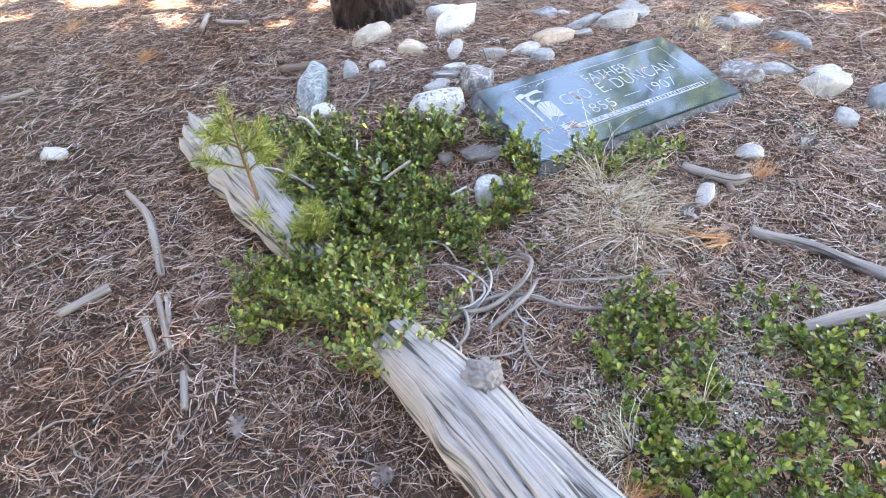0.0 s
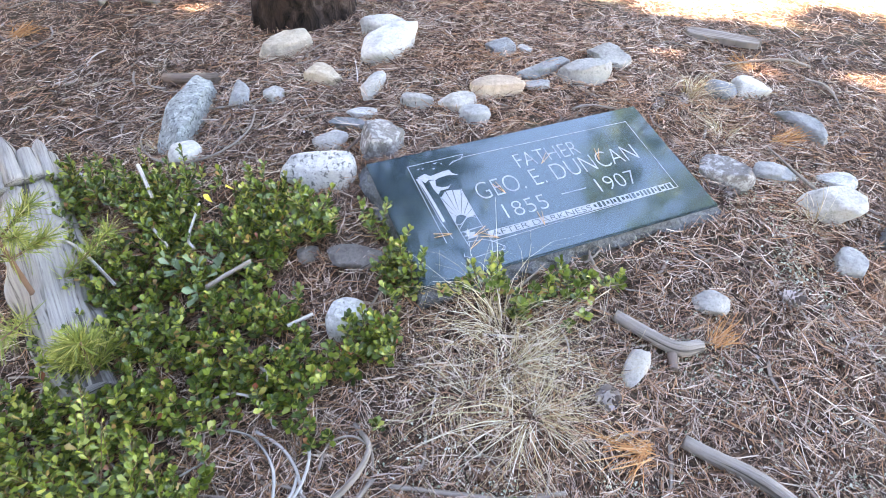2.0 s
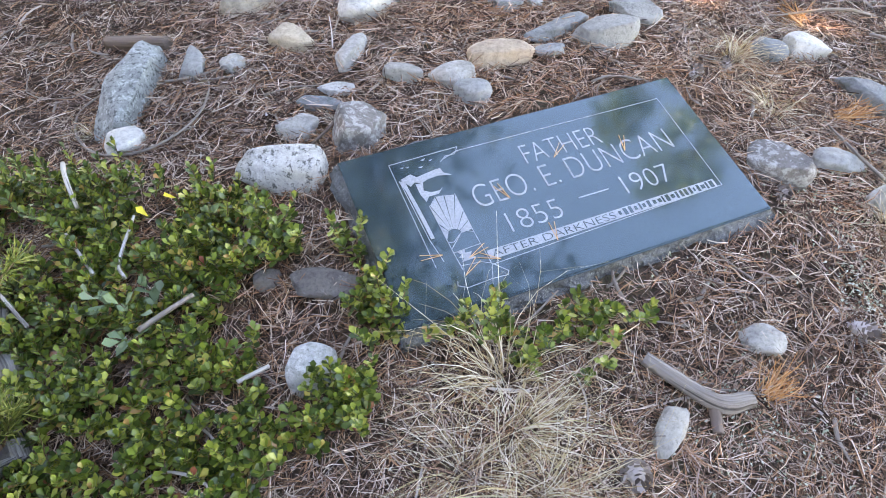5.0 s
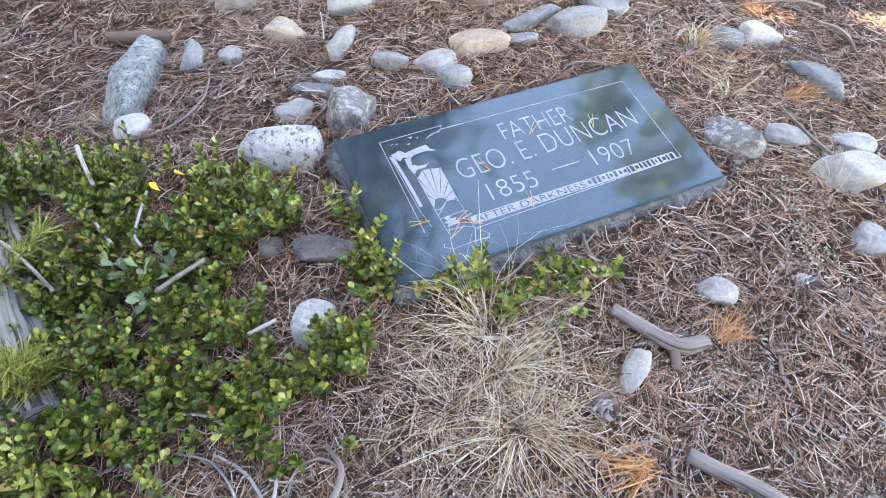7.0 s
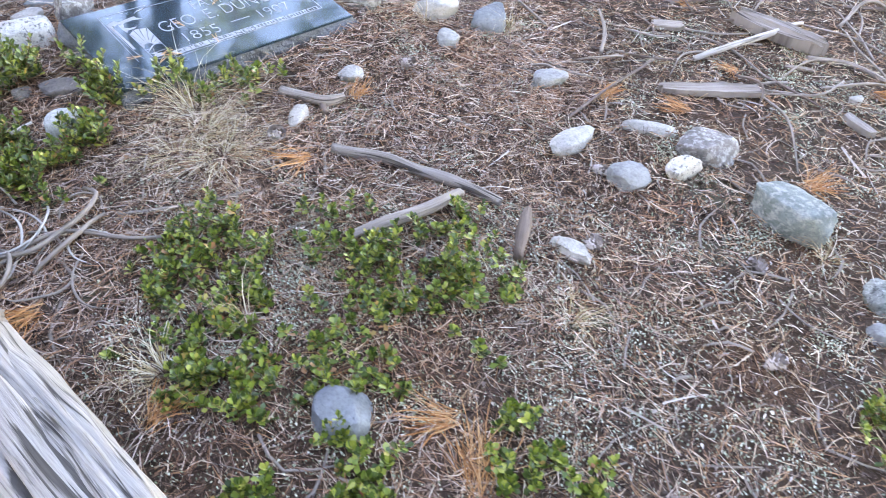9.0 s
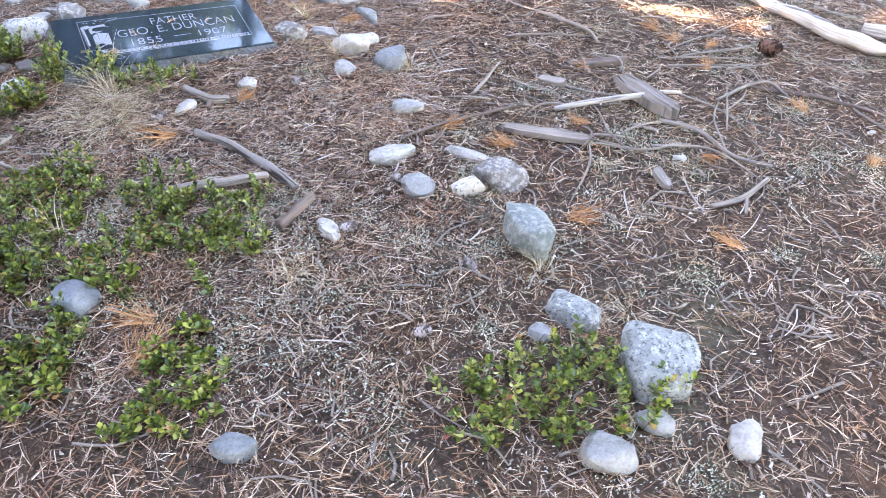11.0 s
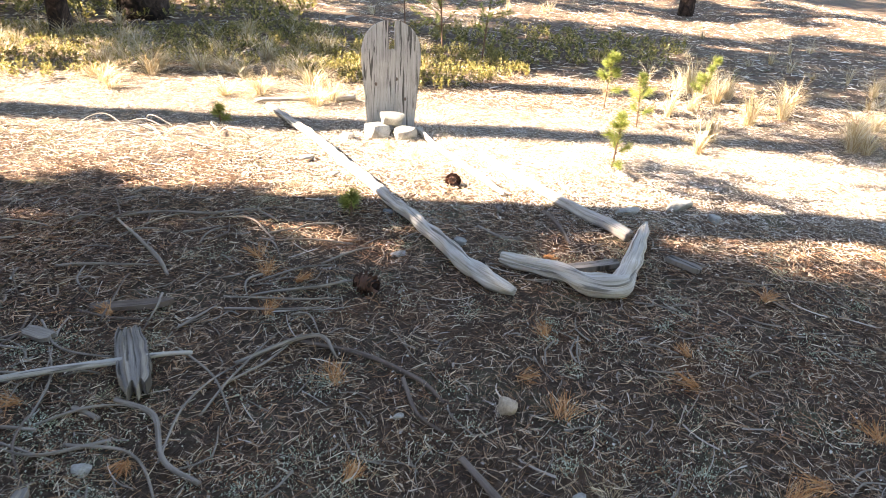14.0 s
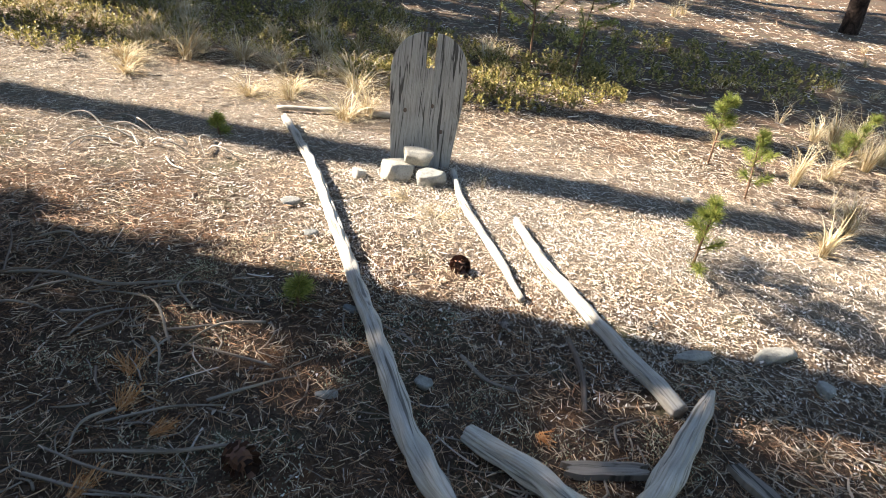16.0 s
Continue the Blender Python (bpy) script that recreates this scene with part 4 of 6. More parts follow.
stick("branch", "curved dark grey stick on the needles", "stick", [(-2.815, 2.737), (-2.657, 2.617), (-2.496, 2.417)], [0.008, 0.012, 0.010], "twig", 9, rough=0.06)
stick("branch", STICK, "stick", [(-2.684, 2.247), (-2.608, 2.352)], [0.011, 0.013], "twig", 9)
stick("branch", STICK, "stick", [(-2.452, 2.267), (-2.363, 2.176)], [0.008, 0.008], "twig")
stick("branch", STICK, "stick", [(-2.467, 2.35), (-2.334, 2.189)], [0.008, 0.008], "twig")
stick("branch", STICK, "stick", [(-2.441, 2.354), (-2.379, 2.26)], [0.007, 0.007], "twig")
stick("branch", STICK, "stick", [(-2.266, 2.136), (-2.212, 2.048)], [0.009, 0.008], "twig")
stick("branch", "dark stick lying behind the stones", "stick", [(-2.62, 3.485), (-2.44, 3.50)], [0.018, 0.018], "dark_twig", 9, rough=0.08)
stick("branch", STICK, "stick", [(-3.655, 3.332), (-3.76, 3.22)], [0.010, 0.010])
stick("branch", STICK, "stick", [(-3.269, 4.073), (-3.218, 3.913)], [0.012, 0.012])
stick("branch", STICK, "stick", [(-3.189, 4.008), (-3.022, 3.992)], [0.012, 0.012])
stick("root", "thin looping grey root on the needles", "root", [(-2.50, 3.33), (-2.50, 3.22), (-2.43, 3.14), (-2.33, 3.108), (-2.24, 3.15), (-2.195, 3.25), (-2.215, 3.34), (-2.27, 3.40)], [0.002, 0.0028, 0.003, 0.0026, 0.002], "twig", 7, steps=40, rise=0.012, rough=0.1)
stick("root", "thin grey root arching beside a stone", "root", [(-1.91, 3.194), (-1.874, 3.266), (-1.895, 3.354)], [0.0034, 0.0028], "dark_twig", rise=0.02)
stick("root", "curled bleached root on the litter", "root", [(-1.744, 2.394), (-1.632, 2.394), (-1.565, 2.467), (-1.551, 2.556), (-1.6, 2.603)], [0.005, 0.006, 0.004], rise=0.03)
stick("root", "curled bleached root on the litter", "root", [(-1.72, 2.36), (-1.6, 2.44), (-1.45, 2.43), (-1.36, 2.46)], [0.004, 0.005, 0.004], rise=0.025)
stick("root", "curled bleached root on the litter", "root", [(-1.70, 2.255), (-1.66, 2.32), (-1.68, 2.39), (-1.73, 2.42)], [0.004, 0.005, 0.003], rise=0.02)
stick("root", "curled bleached root on the litter", "root", [(-1.62, 2.35), (-1.547, 2.428), (-1.53, 2.52)], [0.005, 0.006, 0.004], rise=0.03)
stick("root", "straight pale root on the litter", "root", [(-1.5, 2.519), (-1.392, 2.541), (-1.303, 2.56), (-1.22, 2.60)], [0.004, 0.005, 0.004])
stick("branch", "bleached twig standing out of the shrub", "stick", [(-2.328, 3.013), (-2.224, 2.925)], [0.005, 0.004], "pole", rise=0.02, z=0.095)
stick("branch", "bleached twig standing out of the shrub", "stick", [(-2.214, 2.873), (-2.107, 2.812)], [0.0028, 0.0035], "pole", z=0.085)
stick("branch", "bleached twig standing out of the shrub", "stick", [(-2.113, 2.94), (-2.078, 2.846), (-2.047, 2.819)], [0.0028, 0.0035], "pole", z=0.085)
stick("branch", "bleached twig standing out of the shrub", "stick", [(-2.373, 2.761), (-2.293, 2.752), (-2.152, 2.696)], [0.0035, 0.0035], "pole", z=0.085, rise=0.02)
stick("branch", "grey twig under shrub leaves", "stick", [(-1.972, 2.743), (-1.918, 2.825)], [0.005, 0.004], z=0.075)
stick("branch", "grey twig under shrub leaves", "stick", [(-1.784, 2.719), (-1.748, 2.757)], [0.004, 0.0035], "pole", z=0.06)
stick("branch", STICK, "stick", [(0.061, 3.296), (0.318, 3.388), (0.515, 3.533)], [0.01, 0.0109, 0.0058], "pole", rough=0.05, rise=0.03)
stick("branch", "curved dark grey branch on the litter", "stick", [(0.741, 3.676), (0.958, 3.672), (1.179, 3.585), (1.276, 3.497)], [0.005, 0.0085, 0.0075, 0.004], "dark_twig", 9, steps=30, rough=0.09)
stick("branch", "dark forked twig on the litter", "stick", [(1.143, 3.577), (1.211, 3.439), (1.292, 3.387)], [0.0065, 0.006, 0.003], "dark_twig", rough=0.08)
stick("branch", STICK, "stick", [(0.426, 3.294), (0.551, 3.266), (0.653, 3.136), (0.775, 3.082)], [0.0084, 0.0076, 0.0068])
stick("branch", STICK, "stick", [(0.564, 2.818), (0.667, 2.891), (0.75, 3.003)], [0.0084, 0.01, 0.0068])
stick("branch", STICK, "stick", [(0.675, 2.90), (0.66, 2.80)], [0.0058, 0.005])
stick("branch", STICK, "stick", [(0.425, 3.225), (0.338, 3.246)], [0.0068, 0.0068])
stick("branch", STICK, "stick", [(0.196, 3.947), (0.104, 4.023), (-0.263, 4.33)], [0.0058, 0.0084, 0.005], rise=0.03)
stick("branch", STICK, "stick", [(-0.242, 3.31), (-0.21, 3.418), (-0.186, 3.614)], [0.0068, 0.0068, 0.0042], rise=0.02)
stick("branch", STICK, "stick", [(0.65, 3.53), (0.835, 3.698), (0.928, 3.629)], [0.0068, 0.0068, 0.0042], rise=0.02)
stick("branch", "dark grey bark strip on the litter", "stick", [(1.353, 3.308), (1.462, 3.191)], [0.01, 0.0117], "dark_twig", squash=0.6)
stick("branch", STICK, "stick", [(-0.245, 4.331), (-0.086, 4.402), (0.111, 4.438), (0.253, 4.585)], [0.005, 0.0058, 0.0042], rise=0.02)
stick("branch", STICK, "stick", [(0.537, 3.89), (0.735, 3.983), (0.876, 4.098)], [0.005, 0.0058, 0.0042], rise=0.01)
stick("branch", "dark bent stick between the grave poles", "stick", [(1.506, 4.94), (1.582, 4.792), (1.624, 4.623)], [0.0092, 0.01, 0.0076], "dark_twig")
stick("branch", STICK, "stick", [(1.224, 4.681), (1.327, 4.621), (1.432, 4.618)], [0.0068, 0.0068, 0.005])
stick("branch", "sunlit pale branch behind the wooden marker", "stick", [(-0.482, 6.231), (-0.171, 6.395), (0.122, 6.542)], [0.0117, 0.0184, 0.0201], "pole", 9)
stick("branch", STICK, "stick", [(-0.06, 3.30), (-0.30, 3.05), (-0.42, 2.93)], [0.005, 0.005], "dark_twig", rise=0.01)
for k in range(64):
    x0, y0, a = rnd.uniform(-0.8, 0.8), rnd.uniform(3.05, 4.6), rnd.uniform(0, 6.28)
    ln = rnd.uniform(0.12, 0.42)
    b = rnd.uniform(-0.9, 0.9)
    stick("branch", "dead grey twig in a loose brush pile", "stick", [(x0, y0), (x0 + ln * 0.5 * math.cos(a), y0 + ln * 0.5 * math.sin(a)), (x0 + ln * math.cos(a + b * 0.5), y0 + ln * math.sin(a + b * 0.5))],
          [rnd.uniform(0.003, 0.0055), 0.004, 0.002], rnd.choice(("twig", "twig", "dark_twig")), 6, rise=rnd.uniform(0.0, 0.03), group="brush pile twigs")

for k in range(14):
    x0, y0, a = rnd.uniform(-0.95, -0.35), rnd.uniform(5.3, 5.65), rnd.uniform(0, 6.28)
    ln = rnd.uniform(0.1, 0.28)
    stick("branch", "bleached dead twig in the sun", "stick", [(x0, y0), (x0 + ln * 0.5 * math.cos(a), y0 + ln * 0.5 * math.sin(a)), (x0 + ln * math.cos(a + 0.3), y0 + ln * math.sin(a + 0.3))],
          [0.005, 0.004, 0.002], "pole", 6, rise=rnd.uniform(0.0, 0.06), group="sunlit twigs")

# ---------------------------------------------------------------- wooden grave marker
def grave_marker():
    base = thing("grave_marker", 0.515, 5.99, gz(0.515, 5.99) - 0.03, "weathered silver-grey wooden grave board with a split rounded top", "grave marker")
    base.matrix_basis = pose(0.515, 5.99, gz(0.515, 5.99) - 0.03, 0, 0, 29) @ pose(0, 0, 0, -9, 1.5, 0)
    H = 0.665

    def half(z):
        w = 0.142 + 0.04 * min(1, z / 0.42)
        if z > 0.48:
            k = (z - 0.48) / (H - 0.48)
            w *= math.sqrt(max(0.0, 1 - 0.92 * k ** 2.2))
        return w

    def plank(name, left, right, seed, top_cut):
        nz, nxp = 46, 9
        g = random.Random(seed)
        vs, uv_at = [], []
        for s in (-1, 1):
            for i in range(nz + 1):
                for j in range(nxp + 1):
                    z = H * i / nz
                    x = left + (right - left) * j / nxp
                    lim = half(z)
                    x = max(-lim, min(lim, x))
                    zz = min(z, top_cut + 0.02 * noise.noise(Vector((x * 60, seed, 3))))
                    th = 0.019 + 0.003 * noise.noise(Vector((x * 55, zz * 3, seed))) - 0.004 * max(0, noise.noise(Vector((x * 130, zz * 4, seed + 7))))
                    vs.append((x + 0.002 * noise.noise(Vector((0, zz * 9, seed))), s * th, zz))
                    uv_at.append((zz, x + 0.4 + seed * 0.37))
        fs, m = [], (nz + 1) * (nxp + 1)
        for i in range(nz):
            for j in range(nxp):
                a = i * (nxp + 1) + j
                fs.append((a, a + 1, a + nxp + 2, a + nxp + 1))
                fs.append((m + a, m + a + nxp + 1, m + a + nxp + 2, m + a + 1))
        for i in range(nz):
            for j, flip in ((0, 0), (nxp, 1)):
                a = i * (nxp + 1) + j
                q = (a, a + nxp + 1, m + a + nxp + 1, m + a)
                fs.append(q[::-1] if flip else q)
        for j in range(nxp):
            a = nz * (nxp + 1) + j
            fs.append((a, a + 1, m + a + 1, m + a))
            fs.append((j, m + j, m + j + 1, j + 1))
        uv = [uv_at[i] for q in fs for i in q]
        return part(name, mesh_of(name, vs, fs, M["board"], uv, False), base)

    plank("board", -0.19, -0.022, 1, 9)
    plank("board", -0.022, 0.022, 2, 0.50)
    plank("board", 0.024, 0.185, 3, 9)
    for x, z in ((0.03, 0.33), (0.085, 0.21), (-0.10, 0.30)):
        k = bmesh.new()
        bmesh.ops.create_uvsphere(k, u_segments=10, v_segments=6, radius=0.009, matrix=Matrix.Translation((x, -0.018, z)) @ Matrix.Diagonal((1, 0.4, 1.3, 1)))
        part("knot", bm_mesh("knot", k, M["dark_twig"]), base, "dark knot")
    return base


grave_marker()


# ---------------------------------------------------------------- trees
def pine_mesh(seed, height, crown_from, reach, radius, tufts, blade, taper=0.75):
    """Arrays of one pine: trunk and limbs, and a crown of needle tufts on drooping limbs."""
    g = np.random.default_rng(seed)
    lean = g.normal(0, 0.012, 2)
    trunk = tube([(0, 0, -0.15), (lean[0] * height * 0.3, lean[1] * height * 0.3, height * 0.4), (lean[0] * height, lean[1] * height, height)],
                 [radius * 1.35, radius * 1.05, radius * 0.98, radius * 0.9, radius * 0.8, radius * 0.6, radius * 0.3, 0.02], 14, 40, rough=0.03, seed=seed)
    limbs, places = [], []
    n = int(26 + height * 2.2)
    for k in range(n):
        s = (k + g.uniform(0, 0.9)) / n
        z = crown_from + (height - crown_from) * s
        a = k * 2.4 + g.uniform(-0.5, 0.5)
        ln = reach * (1.05 - s) ** taper * g.uniform(0.55, 1.1) + 0.15
        if s < 0.08:
            ln *= 0.7
        d = np.array([math.cos(a), math.sin(a), 0])
        p0 = np.array([lean[0] * z, lean[1] * z, z])
        mid, end = p0 + d * ln * 0.55 + [0, 0, 0.06 * ln], p0 + d * ln + [0, 0, g.uniform(-0.18, 0.12) * ln]
        limbs.append(tube([p0, mid, end], [0.02 + 0.012 * ln, 0.016, 0.005], 4, 6))
        for q in range(int(tufts * (0.4 + ln / reach))):
            f = g.uniform(0.3, 1.0) ** 0.7
            c = p0 + (end - p0) * f + [0, 0, 0.05 * ln * math.sin(f * 3)]
            places.append(c + g.normal(0, 0.11 * (0.5 + ln * 0.5), 3) * [1, 1, 0.6])
    places = np.array(places)
    m = 6
    c = np.repeat(places, m, 0)
    dirs = g.normal(0, 1, (len(c), 3)) + [0, 0, 0.35]
    dirs /= np.linalg.norm(dirs, axis=1)[:, None]
    side = np.cross(dirs, g.normal(0, 1, (len(c), 3)))
    side /= np.linalg.norm(side, axis=1)[:, None]
    ln = blade * g.uniform(0.6, 1.2, len(c))[:, None]
    w = blade * 0.2
    tip = c + dirs * ln
    verts = np.stack([c + side * w * 0.5, c - side * w * 0.5, tip - side * w * 0.3, tip + side * w * 0.3], 1).reshape(-1, 3)
    return trunk, limbs, verts, np.arange(len(verts)).reshape(-1, 4)


def pine(x, y, seed, label, height=9.0, crown_from=1.6, reach=1.6, radius=0.11, tufts=9, blade=0.16, taper=0.75, group="pines round the clearing"):
    trunk, limbs, v, f = pine_mesh(seed, height, crown_from, reach, radius, tufts, blade, taper)
    base = thing("pine_tree", x, y, gz(x, y), label, "tree", group)
    part("trunk", tubes("trunk", [trunk], M["bark"]), base)
    part("limbs", tubes("limbs", limbs, M["bark"]), base)
    part("crown", mesh_of("crown", v, f, M["pine"]), base)
    return base


# the dense pine is never seen; it is added to block the sun
bushy = pine(-7.0, 1.6, 3, "dense young pine with low limbs, added out of view for shade", 9.5, 0.9, 1.75, 0.12, 32, 0.27, 0.35)
tall = pine(-9.0, 3.98, 4, "tall slender pine with a bare trunk", 15.0, 8.6, 1.5, 0.185, 9, 0.22)
mid = pine(-3.05, 7.75, 5, "slender pine with dark bark", 12.0, 4.5, 1.5, 0.075, 13, 0.22)


# one more unseen copy, set where its shadow covers the walk or far floor
def shade(x, y, turn, k=1.0):
    t = copy_thing(bushy, pose(x, y, gz(x, y), 0, 0, turn))
    t.scale = (k, k, k)


shade(-10.0, 0.95, 15)
shade(-12.6, 0.45, 95)
shade(-5.2, 1.9, 190, 0.8)
shade(-8.5, -0.3, 70)
shade(-6.4, -0.5, 330, 0.85)
shade(-11.2, -1.2, 220)
shade(-7.4, -2.2, 160)
shade(-9.7, -2.6, 300)
shade(-13.2, -1.6, 20)
shade(-5.2, -2.4, 120, 0.85)
shade(-11.8, -4.0, 40)
shade(-7.2, -4.6, 280)
shade(-5.0, 8.45, 100, 0.65)
shade(-8.6, 1.15, 200)
shade(-5.7, 3.25, 35, 0.42)
shade(-5.5, 3.75, 95, 0.24)
shade(-6.3, 2.95, 185, 0.33)
shade(-5.6, 2.72, 250, 0.3)
shade(-6.9, 7.5, 310, 0.8)
shade(-6.6, 9.1, 60)
shade(-6.0, 12.8, 250)
for x, y, a in ((-7.5, 5.6, 40), (-10.5, 5.9, 90), (-11.0, 7.4, 200)):
    copy_thing(tall, pose(x, y, gz(x, y), 0, 0, a))
for x, y, a in ((6.6, 13.6, 30), (-1.5, 17.5, 120), (4.2, 19.5, 200), (8.4, 9.5, 250), (1.2, 23, 10), (9.5, 17.5, 310)):
    copy_thing(mid, pose(x, y, gz(x, y), 0, 0, a))
# unseen pines added beyond the clearing to break up the slab's sky reflection
for x, y, a in ((3.6, 14.4, 300), (-3.2, 17.4, 340), (1.7, 15.8, 260)):
    copy_thing(mid, pose(x, y, gz(x, y), 0, 0, a)).scale = (1.35, 1.35, 1.25)
# unseen pines added behind and beside the walk to cut the sky light
for x, y, a in ((8.2, 2.5, 0), (9.6, -1.2, 50), (7.4, -4.5, 100), (4.2, -6.5, 150), (0.8, -7.5, 200), (-2.6, -6.2, 250), (-5.2, -8.2, 300), (11.5, 5.6, 20),
                (2.4, -10.5, 170), (-1.4, -11, 220)):
    copy_thing(bushy, pose(x, y, gz(x, y), 0, 0, a)).scale = (1.25, 1.25, 1.3)
# outer ring of unseen pines, added to cover the horizon and low sky
for k in range(18):
    a = k / 18 * 6.283 + rnd.uniform(-0.06, 0.06)
    r = rnd.uniform(24, 46)
    x, y = r * math.cos(a), 3 + r * math.sin(a)
    copy_thing(rnd.choice((bushy, tall, mid)), pose(x, y, gz(x, y), 0, 0, rnd.uniform(0, 360)))
big = pine(-2.98, 9.0, 8, "stout pine with dark furrowed bark", 14.0, 5.5, 1.9, 0.20, 8, 0.2)


def near_pine():
    """The pine behind the headstone: flared foot and thick plates of bark."""
    trunk, limbs, v, f = pine_mesh(12, 12.0, 3.4, 2.7, 0.15, 20, 0.20, 0.5)
    base = thing("pine_tree", -2.43, 4.03, gz(-2.43, 4.03), "mature pine with dark furrowed bark behind the headstone", "tree", "pines round the clearing")
    tv, tf, tu = tube([(0, 0, -0.2), (0, 0, 0.08), (0.01, 0, 0.5), (0.02, 0.02, 3), (0.05, 0.06, 13)], [0.235, 0.185, 0.165, 0.16, 0.16, 0.155, 0.15, 0.03], 90, 260, seed=12)
    ang = np.arctan2(tv[:, 1], tv[:, 0])
    n = np.array([abs(noise.noise(Vector((math.cos(a) * 3.2, math.sin(a) * 3.2, z * 1.5)))) + 0.5 * abs(noise.noise(Vector((math.cos(a) * 8, math.sin(a) * 8, z * 5)))) for a, z in zip(ang, tv[:, 2])])
    tv[:, :2] *= (1 - 0.05 + 0.22 * np.clip(n, 0, 0.5))[:, None]
    part("trunk", mesh_of("trunk", tv, tf, M["bark"], tu), base)
    part("limbs", tubes("limbs", limbs, M["bark"]), base)
    part("crown", mesh_of("crown", v, f, M["pine"]), base)


near_pine()


# ---------------------------------------------------------------- saplings
def sapling(x, y, height, seed, label, bushy_from=0.15, dense=1.0):
    g = np.random.default_rng(seed)
    base = thing("pine_sapling", x, y, gz(x, y), label, "sapling", "pine saplings")
    lean = g.normal(0, 0.08, 2) * height
    stems = [tube([(0, 0, -0.01), (lean[0] * 0.4, lean[1] * 0.4, height * 0.5), (lean[0], lean[1], height * 0.95)], [0.008 * height + 0.004, 0.005, 0.002], 6, 8)]
    spots = []
    for k in range(int(5 + height * 12)):
        s = bushy_from + (1 - bushy_from) * g.uniform(0, 1)
        a, ln = g.uniform(0, 6.28), height * (0.42 * (1.1 - s)) * g.uniform(0.6, 1.1)
        p0 = np.array([lean[0] * s, lean[1] * s, height * s * 0.95])
        p1 = p0 + np.array([math.cos(a) * ln, math.sin(a) * ln, ln * g.uniform(0.3, 0.9)])
        stems.append(tube([p0, p1], [0.003, 0.0015], 4, 3))
        for f in np.linspace(0.35, 1, 6):
            spots.append((p0 + (p1 - p0) * f, p1 - p0))
    for s in np.linspace(max(0.5, bushy_from), 1, 8):
        spots.append((np.array([lean[0] * s, lean[1] * s, height * s * 0.95]), np.array([0, 0, 1.0])))
    vs = []
    for c, d in spots:
        d = d / (np.linalg.norm(d) + 1e-9)
        m = int(26 * dense)
        dirs = g.normal(0, 0.75, (m, 3)) + d
        dirs /= np.linalg.norm(dirs, axis=1)[:, None]
        side = np.cross(dirs, g.normal(0, 1, (m, 3)))
        side /= np.linalg.norm(side, axis=1)[:, None]
        ln = g.uniform(0.028, 0.05, m)[:, None]
        vs.append(np.stack([c + side * 0.0011, c - side * 0.0011, c + dirs * ln - side * 0.0005, c + dirs * ln + side * 0.0005], 1).reshape(-1, 3))
    v = np.vstack(vs)
    part("stem", tubes("stem", stems, M["stem"]), base)
    part("needles", mesh_of("needles", v, np.arange(len(v)).reshape(-1, 4), M["sapling"]), base)


sapling(-2.28, 2.62, 0.40, 31, "small green pine sapling leaning over a rotten log")
sapling(-2.08, 2.52, 0.16, 32, "tiny pine seedling with bright green needles", 0.3)
sapling(1.86, 5.68, 0.32, 33, "bright green pine seedling in the sun", 0.1, 1.6)
sapling(1.88, 7.05, 0.42, 34, "slim green pine seedling in the sun", 0.35, 1.5)
sapling(2.08, 6.63, 0.36, 35, "slim dark green pine seedling", 0.2, 1.3)
sapling(0.40, 8.55, 1.0, 36, "knee-high pine sapling with drooping shoots", 0.25, 1.5)
sapling(0.82, 8.25, 0.8, 37, "thin pine sapling in shade", 0.3, 1.2)
sapling(2.6, 7.3, 0.40, 38, "slim green pine seedling in the sun", 0.2, 1.3)
sapling(0.66, 4.66, 0.11, 39, "tiny pine seedling in shade", 0.1)
sapling(-0.48, 5.72, 0.10, 40, "tiny pine seedling in the sun", 0.1)
sapling(-0.2, 9.6, 0.9, 41, "thin pine sapling in shade", 0.3, 1.2)


# ---------------------------------------------------------------- bearberry
LEAF = np.array([(0, 0, 0), (0.28, 0.12, 0.03), (0.30, 0, -0.03), (0.28, -0.12, 0.03), (0.74, 0.29, 0.05), (0.76, 0, -0.03), (0.74, -0.29, 0.05), (1.0, 0.0, -0.06)])


def leaves(roots, yaw, pitch, size, seed, simple=False):
    """Obovate leaves, folded along the midrib. Triangles only."""
    g = np.random.default_rng(seed)
    n = len(roots)
    roll = g.normal(0, 0.35, n)
    t = LEAF[None] * size[:, None, None] * np.array([1, 1, 1])
    cr, sr = np.cos(roll)[:, None], np.sin(roll)[:, None]
    y, z = t[..., 1] * cr - t[..., 2] * sr, t[..., 1] * sr + t[..., 2] * cr
    x = t[..., 0]
    cp, sp = np.cos(pitch)[:, None], np.sin(pitch)[:, None]
    x, z = x * cp - z * sp, x * sp + z * cp
    cy, sy = np.cos(yaw)[:, None], np.sin(yaw)[:, None]
    v = np.stack([x * cy - y * sy, x * sy + y * cy, z], -1) + roots[:, None]
    if simple:
        pick = v[:, (0, 4, 7, 6)].reshape(-1, 3)
        return pick, (np.arange(n)[:, None, None] * 4 + np.array([(0, 2, 1), (0, 3, 2)])[None]).reshape(-1, 3)
    tri = np.array([(0, 2, 1), (0, 3, 2), (1, 2, 5), (1, 5, 4), (2, 3, 6), (2, 6, 5), (4, 5, 7), (5, 6, 7)])
    return v.reshape(-1, 3), (np.arange(n)[:, None, None] * 8 + tri[None]).reshape(-1, 3)


